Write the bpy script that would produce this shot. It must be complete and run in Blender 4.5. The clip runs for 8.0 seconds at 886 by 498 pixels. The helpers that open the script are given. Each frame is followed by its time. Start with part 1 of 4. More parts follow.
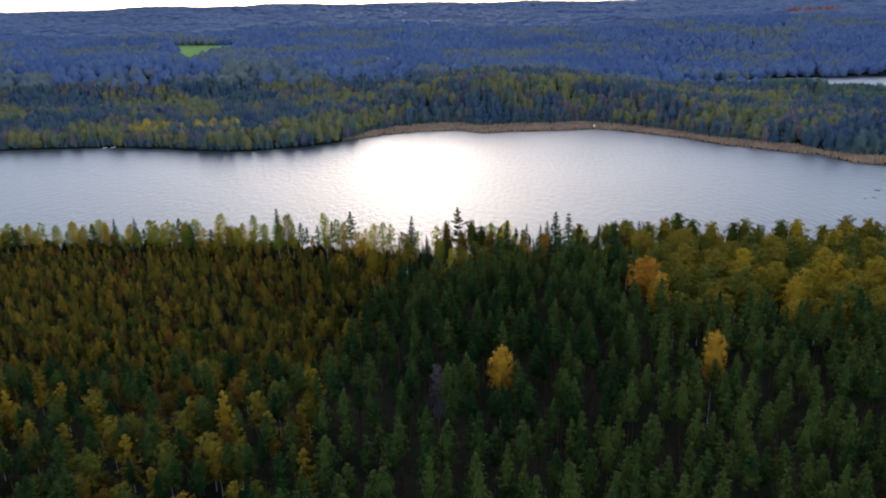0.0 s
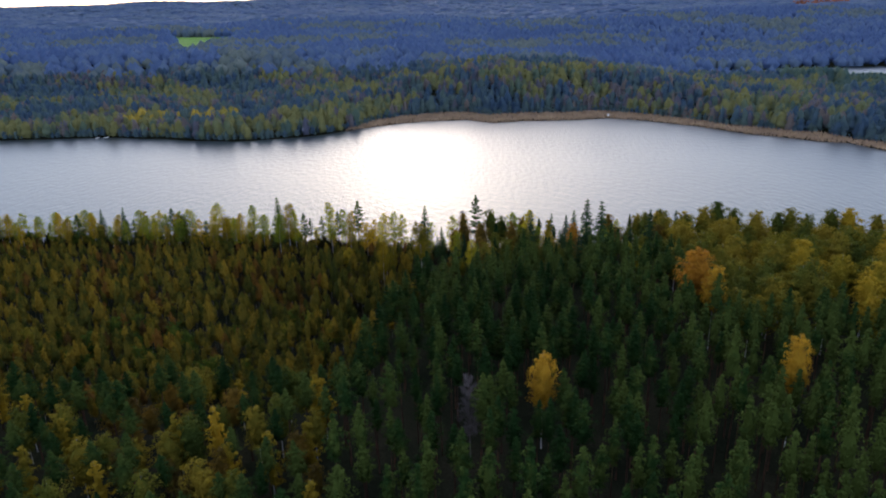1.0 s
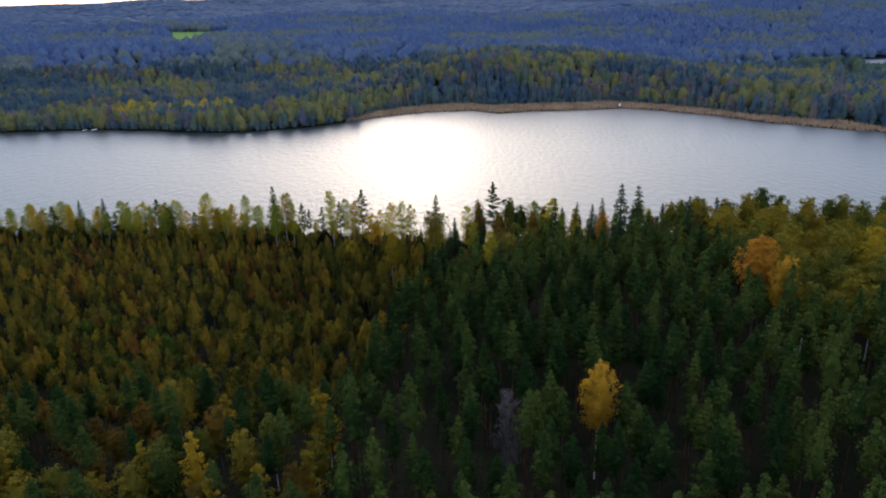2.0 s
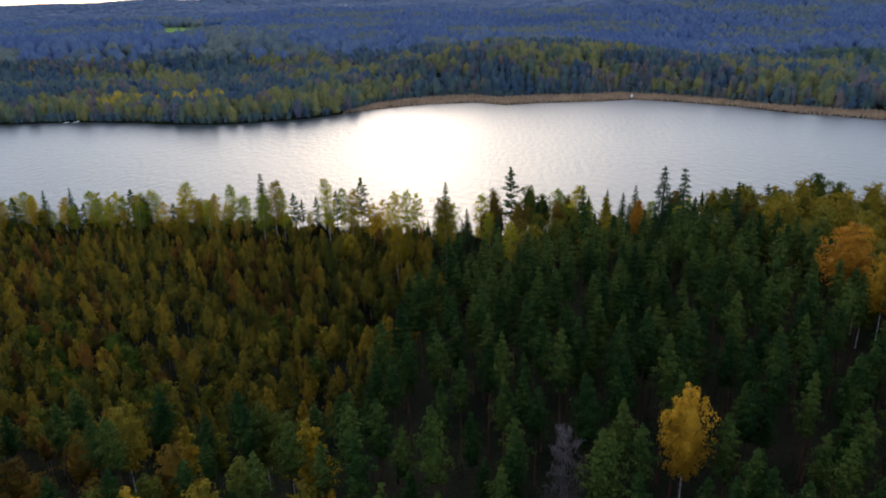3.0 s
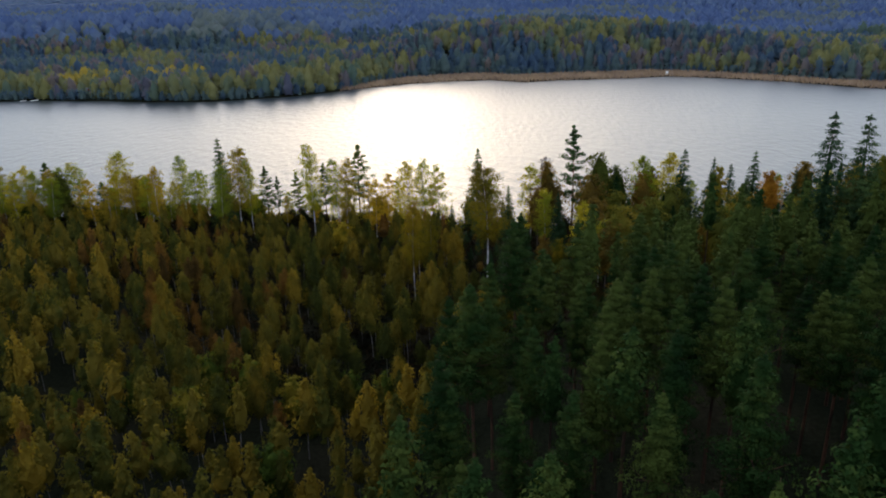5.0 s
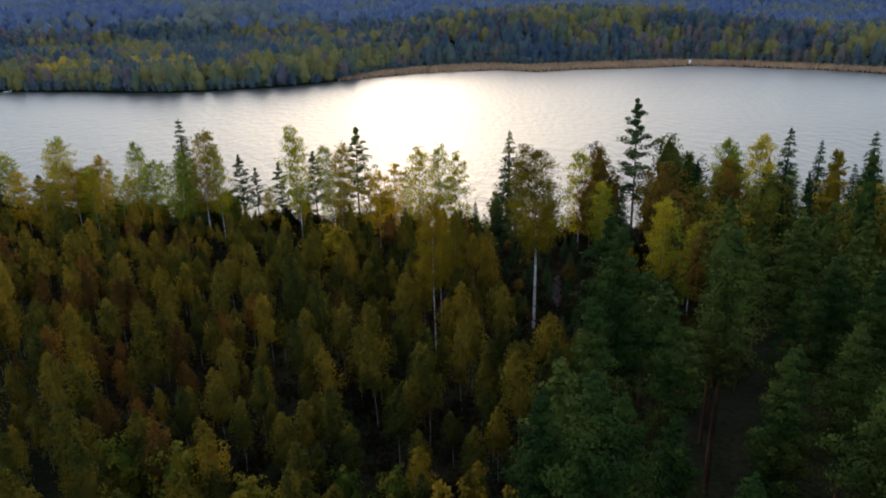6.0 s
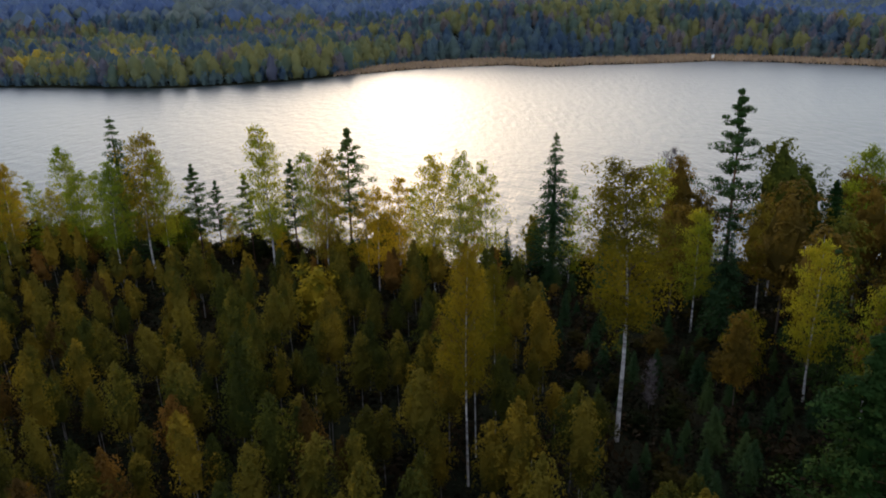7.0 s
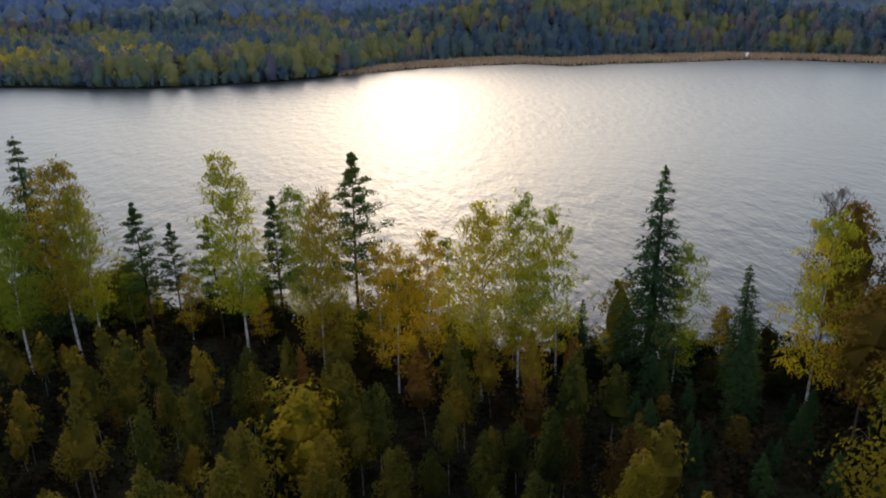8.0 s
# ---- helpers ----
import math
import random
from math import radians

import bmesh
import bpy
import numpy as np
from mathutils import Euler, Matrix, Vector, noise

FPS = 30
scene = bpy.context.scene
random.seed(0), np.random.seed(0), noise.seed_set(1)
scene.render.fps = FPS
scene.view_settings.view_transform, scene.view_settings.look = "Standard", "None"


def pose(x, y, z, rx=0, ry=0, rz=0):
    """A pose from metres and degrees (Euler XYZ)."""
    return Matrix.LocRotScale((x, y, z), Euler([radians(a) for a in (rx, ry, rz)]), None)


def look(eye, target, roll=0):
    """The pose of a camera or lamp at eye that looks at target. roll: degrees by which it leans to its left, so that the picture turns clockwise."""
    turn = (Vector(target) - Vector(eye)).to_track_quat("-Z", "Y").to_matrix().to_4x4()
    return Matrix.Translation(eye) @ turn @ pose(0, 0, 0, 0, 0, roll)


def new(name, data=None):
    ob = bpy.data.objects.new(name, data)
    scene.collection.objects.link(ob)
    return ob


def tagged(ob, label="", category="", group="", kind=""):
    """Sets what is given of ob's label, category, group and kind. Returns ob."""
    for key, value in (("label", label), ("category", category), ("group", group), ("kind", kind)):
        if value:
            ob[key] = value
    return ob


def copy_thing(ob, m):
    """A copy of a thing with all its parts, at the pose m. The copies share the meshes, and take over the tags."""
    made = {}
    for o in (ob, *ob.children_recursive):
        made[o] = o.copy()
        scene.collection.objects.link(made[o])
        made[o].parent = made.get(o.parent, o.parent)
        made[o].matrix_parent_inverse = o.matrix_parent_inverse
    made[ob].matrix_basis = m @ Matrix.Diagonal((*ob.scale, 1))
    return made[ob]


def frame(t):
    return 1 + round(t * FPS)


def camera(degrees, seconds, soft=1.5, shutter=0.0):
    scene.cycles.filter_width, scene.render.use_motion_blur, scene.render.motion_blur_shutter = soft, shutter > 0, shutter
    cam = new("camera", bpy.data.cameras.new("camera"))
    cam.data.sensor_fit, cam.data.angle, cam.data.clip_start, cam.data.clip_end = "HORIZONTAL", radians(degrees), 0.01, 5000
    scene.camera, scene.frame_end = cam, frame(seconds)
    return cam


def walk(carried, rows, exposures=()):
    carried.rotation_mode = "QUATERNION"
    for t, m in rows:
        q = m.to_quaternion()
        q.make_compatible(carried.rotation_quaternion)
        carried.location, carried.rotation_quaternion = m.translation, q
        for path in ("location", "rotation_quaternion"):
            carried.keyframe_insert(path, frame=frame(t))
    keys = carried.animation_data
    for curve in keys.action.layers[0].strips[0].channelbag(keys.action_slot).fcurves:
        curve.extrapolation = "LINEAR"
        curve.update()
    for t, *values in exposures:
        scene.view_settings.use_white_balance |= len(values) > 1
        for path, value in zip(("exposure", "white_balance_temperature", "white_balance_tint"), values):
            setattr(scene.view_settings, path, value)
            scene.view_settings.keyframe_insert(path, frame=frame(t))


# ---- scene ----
# ------------------------------------------------------------ camera and its flight
cam = camera(64.5, 8.0, soft=1.9)
PATH = [
    (0, (-0.044, 0.083, 94.075), (-0.043, 1.977, 93.432), -1.45),
    (0.5, (-2.795, 10.502, 90.22), (-2.794, 12.392, 89.569), -1.45),
    (1, (-5.624, 21.527, 85.506), (-5.625, 23.418, 84.853), -1.5),
    (1.5, (-8.275, 32.204, 80.871), (-8.275, 34.094, 80.215), -1.6),
    (3, (-14.239, 68.465, 65.497), (-14.228, 70.356, 64.846), -1.7),
    (3.5, (-15.753, 81.231, 60.749), (-15.743, 83.121, 60.096), -1.7),
    (4, (-17.162, 95.383, 55.738), (-17.151, 97.274, 55.084), -1.7),
    (4.5, (-18.559, 109.258, 50.936), (-18.548, 111.148, 50.28), -1.65),
    (6, (-23.4, 153.318, 37.596), (-23.39, 155.207, 36.939), -1.75),
    (6.5, (-24.543, 167.967, 34.989), (-24.534, 169.854, 34.328), -1.75),
    (7, (-25.745, 182.943, 33.069), (-25.731, 184.831, 32.409), -1.6),
    (7.5, (-27.141, 196.626, 31.678), (-27.131, 198.514, 31.019), -1.5),
    (8, (-28.92, 210.299, 30.952), (-28.921, 212.186, 30.289), -1.6),
]
EXPOSURES = [(0, 1.12, 6100, 20), (3, 1.04, 6450, 18), (6, 0.95, 6800, 16), (8, 0.88, 7050, 17)]
walk(cam, [(t, look(eye, target, roll)) for t, eye, target, roll in PATH], EXPOSURES)

# ------------------------------------------------------------ sky and sun
SUN_ELEVATION, SUN_AZIMUTH = 12.0, -1.6   # degrees up, degrees clockwise from straight ahead
world = bpy.data.worlds.new("sky")
scene.world = world
world.use_nodes = True
sky = world.node_tree.nodes.new("ShaderNodeTexSky")
sky.sky_type, sky.sun_disc = "NISHITA", False
sky.sun_elevation, sky.sun_rotation = radians(SUN_ELEVATION), radians(SUN_AZIMUTH)
sky.air_density, sky.dust_density, sky.ozone_density = 1.3, 1.4, 4.0
background = world.node_tree.nodes["Background"]
background.inputs["Strength"].default_value = 0.15
# thin high cloud: an even pale veil over the whole sky
veil = world.node_tree.nodes.new("ShaderNodeMix")
veil.data_type, veil.blend_type = "RGBA", "ADD"
veil.inputs[0].default_value = 1.0
veil.inputs[7].default_value = (2.42, 2.4, 2.48, 1)
world.node_tree.links.new(sky.outputs["Color"], veil.inputs[6])
world.node_tree.links.new(veil.outputs[2], background.inputs["Color"])

sun = new("sun", bpy.data.lights.new("sun", "SUN"))
sun.data.energy, sun.data.angle, sun.data.color = 0.055, radians(8.0), (1.0, 0.86, 0.68)
_e, _a = radians(SUN_ELEVATION), radians(SUN_AZIMUTH)
sun.matrix_world = look((0, 0, 200), (-math.sin(_a) * math.cos(_e) * 100, -math.cos(_a) * math.cos(_e) * 100, 200 - math.sin(_e) * 100))


# ------------------------------------------------------------ materials
def material(name):
    mat = bpy.data.materials.new(name)
    mat.use_nodes = True
    return mat, mat.node_tree.nodes, mat.node_tree.links


def ramp(nodes, stops):
    r = nodes.new("ShaderNodeValToRGB")
    while len(r.color_ramp.elements) < len(stops):
        r.color_ramp.elements.new(0.5)
    for el, (pos, col) in zip(r.color_ramp.elements, stops):
        el.position, el.color = pos, (*col, 1)
    return r


def mixed(nodes, links, a, b, factor, blend="MIX"):
    m = nodes.new("ShaderNodeMix")
    m.data_type, m.blend_type = "RGBA", blend
    for socket, value in ((m.inputs[6], a), (m.inputs[7], b), (m.inputs[0], factor)):
        if isinstance(value, (tuple, float, int)):
            socket.default_value = (*value, 1) if isinstance(value, tuple) else value
        else:
            links.new(value, socket)
    return m.outputs[2]


def leaf_material(name, dark, mid, light, through_light=0.45, patch=0.16, gloss=0.12, sheen=0.0, shine=(1.0, 0.95, 0.45)):
    """Foliage: leaf-to-leaf and tree-to-tree variation, light shining through the leaves."""
    mat, nodes, links = material(name)
    out, old = nodes["Material Output"], nodes["Principled BSDF"]
    geo = nodes.new("ShaderNodeNewGeometry")
    info = nodes.new("ShaderNodeObjectInfo")
    tex = nodes.new("ShaderNodeTexNoise")
    tex.inputs["Scale"].default_value, tex.inputs["Detail"].default_value = patch, 2.0
    links.new(geo.outputs["Position"], tex.inputs["Vector"])
    add = nodes.new("ShaderNodeMath"); add.operation = "MULTIPLY_ADD"
    links.new(geo.outputs["Random Per Island"], add.inputs[0])
    add.inputs[1].default_value = 0.14
    links.new(tex.outputs["Fac"], add.inputs[2])
    # each tree its own tone: by object, or by the tone kept with joined trees
    tone = nodes.new("ShaderNodeAttribute")
    tone.attribute_name = "tree_tone"
    both = nodes.new("ShaderNodeMath"); both.operation = "ADD"
    links.new(info.outputs["Random"], both.inputs[0])
    links.new(tone.outputs["Fac"], both.inputs[1])
    add2 = nodes.new("ShaderNodeMath"); add2.operation = "MULTIPLY_ADD"
    links.new(both.outputs[0], add2.inputs[0])
    add2.inputs[1].default_value = 0.44
    links.new(add.outputs[0], add2.inputs[2])
    col = ramp(nodes, [(0.42, dark), (0.75, mid), (1.0, light)])
    links.new(add2.outputs[0], col.inputs["Fac"])
    old.inputs["Roughness"].default_value = 0.6
    old.inputs["Specular IOR Level"].default_value = gloss * 0.15
    old.inputs["Sheen Weight"].default_value, old.inputs["Sheen Roughness"].default_value = sheen, 0.6
    links.new(col.outputs["Color"], old.inputs["Base Color"])
    trans = nodes.new("ShaderNodeBsdfTranslucent")
    warm = mixed(nodes, links, col.outputs["Color"], shine, 1.0, "MULTIPLY")
    boost = mixed(nodes, links, warm, (1.6, 1.6, 1.6), 1.0, "MULTIPLY")
    links.new(boost, trans.inputs["Color"])
    mix = nodes.new("ShaderNodeMixShader")
    mix.inputs[0].default_value = through_light
    links.new(old.outputs[0], mix.inputs[1])
    links.new(trans.outputs[0], mix.inputs[2])
    links.new(mix.outputs[0], out.inputs["Surface"])
    return mat


def rough_material(name, colours, scale, bump=0.3, stretch=(1, 1, 1), roughness=0.9):
    mat, nodes, links = material(name)
    bsdf = nodes["Principled BSDF"]
    co = nodes.new("ShaderNodeNewGeometry")
    mp = nodes.new("ShaderNodeMapping")
    mp.inputs["Scale"].default_value = stretch
    links.new(co.outputs["Position"], mp.inputs["Vector"])
    a = nodes.new("ShaderNodeTexNoise")
    a.inputs["Scale"].default_value, a.inputs["Detail"].default_value = scale, 6.0
    links.new(mp.outputs[0], a.inputs["Vector"])
    b = nodes.new("ShaderNodeTexNoise")
    b.inputs["Scale"].default_value, b.inputs["Detail"].default_value = scale * 9.0, 4.0
    links.new(mp.outputs[0], b.inputs["Vector"])
    f = nodes.new("ShaderNodeMath"); f.operation = "MULTIPLY_ADD"
    links.new(b.outputs["Fac"], f.inputs[0]); f.inputs[1].default_value = 0.45
    links.new(a.outputs["Fac"], f.inputs[2])
    n = len(colours)
    col = ramp(nodes, [(0.5 + 0.42 * i / max(1, n - 1), c) for i, c in enumerate(colours)])
    links.new(f.outputs[0], col.inputs["Fac"])
    links.new(col.outputs["Color"], bsdf.inputs["Base Color"])
    bsdf.inputs["Roughness"].default_value = roughness
    bsdf.inputs["Specular IOR Level"].default_value = 0.02 if roughness >= 0.9 else 0.2
    bp = nodes.new("ShaderNodeBump")
    bp.inputs["Strength"].default_value = bump
    links.new(b.outputs["Fac"], bp.inputs["Height"])
    links.new(bp.outputs[0], bsdf.inputs["Normal"])
    return mat


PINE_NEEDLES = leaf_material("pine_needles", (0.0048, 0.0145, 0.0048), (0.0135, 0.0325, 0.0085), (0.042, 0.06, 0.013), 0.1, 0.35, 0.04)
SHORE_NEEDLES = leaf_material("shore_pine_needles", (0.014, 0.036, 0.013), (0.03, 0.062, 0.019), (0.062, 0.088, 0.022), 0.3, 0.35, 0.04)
SPRUCE_NEEDLES = leaf_material("spruce_needles", (0.012, 0.03, 0.014), (0.024, 0.052, 0.021), (0.045, 0.075, 0.024), 0.25, 0.2, 0.05)
YOUNG_BIRCH_LEAVES = leaf_material("young_birch_leaves", (0.0238, 0.0266, 0.007), (0.0749, 0.0655, 0.0117), (0.18, 0.1233, 0.0162), 0.35, 0.4, 0.05)
OLIVE_LEAVES = leaf_material("olive_birch_leaves", (0.0182, 0.0266, 0.0084), (0.0515, 0.0562, 0.0117), (0.126, 0.099, 0.0162), 0.35, 0.4, 0.05)
BIRCH_GREEN = leaf_material("birch_green_leaves", (0.075, 0.118, 0.018), (0.15, 0.18, 0.021), (0.28, 0.235, 0.024), 0.62, 0.15)
BIRCH_GOLD = leaf_material("birch_gold_leaves", (0.13, 0.11, 0.015), (0.22, 0.16, 0.017), (0.34, 0.225, 0.02), 0.5, 0.2)
DEEP_GOLD = leaf_material("deep_gold_leaves", (0.15, 0.09, 0.0105), (0.2624, 0.1476, 0.0148), (0.3696, 0.2112, 0.0194), 0.3, 0.3)
ASPEN_LEAVES = leaf_material("aspen_leaves", (0.0315, 0.048, 0.0105), (0.0779, 0.082, 0.0131), (0.1672, 0.1232, 0.015), 0.25, 0.09, 0.05)
ORANGE_LEAVES = leaf_material("orange_leaves", (0.1125, 0.0525, 0.009), (0.205, 0.0902, 0.0115), (0.2992, 0.1408, 0.0158), 0.35, 0.25)
RUSSET_LEAVES = leaf_material("russet_leaves", (0.042, 0.032, 0.01), (0.085, 0.058, 0.012), (0.15, 0.09, 0.015), 0.35, 0.3)
BUSH_LEAVES = leaf_material("bush_leaves", (0.0165, 0.036, 0.0075), (0.0492, 0.0722, 0.0107), (0.1496, 0.1188, 0.0141), 0.3, 0.5, 0.05)
# shrub leaves darkened to near black: the shade under the trees, as colour
SHADED_SHRUB_LEAVES = leaf_material("shaded_shrub_leaves", (0.0056, 0.0098, 0.0035), (0.0126, 0.0161, 0.0049), (0.0315, 0.0245, 0.007), 0.25, 0.2, 0.05)
BARE_TWIGS = rough_material("bare_twigs", [(0.06, 0.05, 0.05), (0.13, 0.11, 0.11)], 3.0)
# next five: the blue haze of distance is mixed into the leaf colours
HAZE_SPRUCE = leaf_material("haze_spruce", (0.05, 0.09, 0.15), (0.07, 0.115, 0.16), (0.105, 0.15, 0.14), 0.5, 0.04, 0.1, 0.0, (0.85, 0.95, 1.0))
HAZE_HILL_SPRUCE = leaf_material("haze_hill_spruce", (0.095, 0.145, 0.26), (0.122, 0.178, 0.29), (0.15, 0.205, 0.285), 0.55, 0.008, 0.1, 0.0, (0.85, 0.95, 1.0))
HAZE_HILL_BIRCH = leaf_material("haze_hill_birch", (0.115, 0.165, 0.225), (0.14, 0.185, 0.215), (0.175, 0.21, 0.195), 0.55, 0.02, 0.1, 0.0, (0.95, 0.95, 0.9))
HAZE_BIRCH = leaf_material("haze_birch", (0.07, 0.125, 0.135), (0.115, 0.16, 0.12), (0.205, 0.205, 0.09), 0.5, 0.04, 0.1, 0.0, (1.0, 0.95, 0.75))
HAZE_BARE = leaf_material("haze_bare", (0.095, 0.11, 0.16), (0.13, 0.13, 0.155), (0.185, 0.16, 0.14), 0.5, 0.06, 0.1, 0.0, (0.95, 0.9, 1.0))
FAR_GOLD = leaf_material("far_gold", (0.15, 0.17, 0.07), (0.25, 0.225, 0.065), (0.37, 0.285, 0.06), 0.4, 0.12, 0.1, 0.0)
GOLDEN_OLIVE = leaf_material("golden_olive_leaves", (0.0562, 0.0562, 0.0083), (0.1066, 0.0902, 0.0098), (0.1716, 0.1232, 0.0123), 0.5, 0.2)
YELLOW_LEAVES = leaf_material("yellow_aspen_leaves", (0.0638, 0.0638, 0.0097), (0.1476, 0.1189, 0.0123), (0.264, 0.176, 0.015), 0.25, 0.15, 0.05)
MAPLE_LEAVES = leaf_material("maple_bush_leaves", (0.03, 0.0465, 0.0083), (0.0984, 0.0943, 0.0107), (0.2376, 0.1672, 0.0141), 0.35, 0.6, 0.05)
RUST_LEAVES = leaf_material("rust_birch_leaves", (0.0315, 0.021, 0.0084), (0.0702, 0.0421, 0.0125), (0.144, 0.072, 0.0162), 0.35, 0.4, 0.05)
TWIG_BARK = rough_material("dark_twigs", [(0.04, 0.03, 0.025), (0.09, 0.07, 0.06)], 2.0)
YOUNG_BARK = rough_material("young_birch_bark", [(0.03, 0.026, 0.024), (0.12, 0.11, 0.105), (0.22, 0.2, 0.19)], 0.9, 0.2, (1, 1, 3.0), 0.8)
PINE_BARK = rough_material("pine_bark", [(0.022, 0.016, 0.013), (0.045, 0.027, 0.019), (0.1, 0.05, 0.03)], 1.2, 0.5, (1, 1, 0.4))
SPRUCE_BARK = rough_material("spruce_bark", [(0.05, 0.042, 0.036), (0.11, 0.085, 0.07)], 1.5, 0.5, (1, 1, 0.5))
BIRCH_BARK = rough_material("birch_bark", [(0.04, 0.036, 0.034), (0.34, 0.32, 0.31), (0.52, 0.5, 0.47)], 0.9, 0.25, (1, 1, 3.5), 0.7)


def ground_material():
    mat, nodes, links = material("ground")
    bsdf = nodes["Principled BSDF"]
    geo = nodes.new("ShaderNodeNewGeometry")
    a = nodes.new("ShaderNodeTexNoise")
    a.inputs["Scale"].default_value, a.inputs["Detail"].default_value = 0.09, 8.0
    links.new(geo.outputs["Position"], a.inputs["Vector"])
    b = nodes.new("ShaderNodeTexNoise")
    b.inputs["Scale"].default_value, b.inputs["Detail"].default_value = 2.2, 5.0
    links.new(geo.outputs["Position"], b.inputs["Vector"])
    # mossy tones, darkened so the gaps between trees carry their shade as colour
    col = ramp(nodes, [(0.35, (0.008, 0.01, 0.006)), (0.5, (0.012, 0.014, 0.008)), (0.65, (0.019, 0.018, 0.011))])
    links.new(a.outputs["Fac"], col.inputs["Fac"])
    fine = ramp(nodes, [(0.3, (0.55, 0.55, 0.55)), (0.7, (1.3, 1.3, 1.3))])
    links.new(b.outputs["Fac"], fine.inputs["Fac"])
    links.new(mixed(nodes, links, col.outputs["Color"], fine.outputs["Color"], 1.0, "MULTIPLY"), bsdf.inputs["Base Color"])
    bsdf.inputs["Roughness"].default_value = 0.95
    bsdf.inputs["Specular IOR Level"].default_value = 0.0
    bp = nodes.new("ShaderNodeBump")
    bp.inputs["Strength"].default_value, bp.inputs["Distance"].default_value = 0.8, 0.3
    links.new(b.outputs["Fac"], bp.inputs["Height"])
    links.new(bp.outputs[0], bsdf.inputs["Normal"])
    return mat


def water_material():
    mat, nodes, links = material("lake_water")
    bsdf = nodes["Principled BSDF"]
    bsdf.inputs["Base Color"].default_value = (0.012, 0.02, 0.024, 1)
    bsdf.inputs["Roughness"].default_value = 0.33
    bsdf.inputs["IOR"].default_value = 1.34
    geo = nodes.new("ShaderNodeNewGeometry")
    mp = nodes.new("ShaderNodeMapping")
    mp.inputs["Rotation"].default_value = (0, 0, radians(14))
    mp.inputs["Scale"].default_value = (1.0, 0.45, 1.0)
    links.new(geo.outputs["Position"], mp.inputs["Vector"])
    heights = []
    for scale, detail in ((0.38, 3.0), (1.3, 2.0)):
        tx = nodes.new("ShaderNodeTexNoise")
        tx.inputs["Scale"].default_value, tx.inputs["Detail"].default_value = scale, detail
        links.new(mp.outputs[0], tx.inputs["Vector"])
        heights.append(tx.outputs["Fac"])
    # gusts: calm and ruffled patches tens of metres wide
    gust = nodes.new("ShaderNodeTexNoise")
    gust.inputs["Scale"].default_value, gust.inputs["Detail"].default_value = 0.012, 3.0
    links.new(geo.outputs["Position"], gust.inputs["Vector"])
    gr = nodes.new("ShaderNodeMapRange")
    gr.inputs["From Min"].default_value, gr.inputs["From Max"].default_value = 0.35, 0.65
    gr.inputs["To Min"].default_value, gr.inputs["To Max"].default_value = 0.6, 1.0
    links.new(gust.outputs["Fac"], gr.inputs["Value"])
    h = nodes.new("ShaderNodeMath"); h.operation = "MULTIPLY_ADD"
    links.new(heights[1], h.inputs[0]); h.inputs[1].default_value = 0.3
    links.new(heights[0], h.inputs[2])
    bp = nodes.new("ShaderNodeBump")
    bp.inputs["Distance"].default_value = 0.55
    bs = nodes.new("ShaderNodeMath"); bs.operation = "MULTIPLY"
    links.new(gr.outputs[0], bs.inputs[0]); bs.inputs[1].default_value = 0.9
    links.new(bs.outputs[0], bp.inputs["Strength"])
    links.new(h.outputs[0], bp.inputs["Height"])
    links.new(bp.outputs[0], bsdf.inputs["Normal"])
    return mat


GROUND, WATER = ground_material(), water_material()
REED = leaf_material("reed_stems", (0.22, 0.155, 0.125), (0.31, 0.22, 0.17), (0.38, 0.28, 0.2), 0.3, 0.08)
MEADOW = rough_material("meadow_grass", [(0.07, 0.15, 0.03), (0.11, 0.2, 0.045), (0.14, 0.22, 0.06)], 0.05, 0.2)

# ------------------------------------------------------------ the lie of the land
NEAR_X = [-1200, -700, -300, -130, -84, -57, -36, -24, -10, 6, 40, 100, 250, 700, 1200]
NEAR_Y = [520, 340, 300, 289, 284, 280, 276, 269, 267, 267, 270, 262, 250, 240, 430]
FAR_X = [-1200, -700, -340, -250, -200, -163, -137, -108, -90, -70, -50, -36, -10, 15, 35, 56, 100, 125, 150, 178, 201, 215, 231, 245, 252, 267, 400, 700, 1200]
FAR_Y = [521, 545, 540, 541, 525, 512, 511, 520, 529, 548, 562, 573, 580, 582, 562, 568, 567, 572, 554, 523, 486, 474, 456, 449, 422, 412, 390, 400, 431]


def smooth(a, b, v):
    k = np.clip((v - a) / (b - a), 0, 1)
    return k * k * (3 - 2 * k)


def wobble(x, y, s, seed=0.0):
    return (np.sin(x / s + 1.3 * seed + 1.7 * np.sin(y / (1.7 * s) + seed)) + np.sin(y / (0.8 * s) + 2.1 * seed + 1.4 * np.sin(x / (1.3 * s)))) / 2


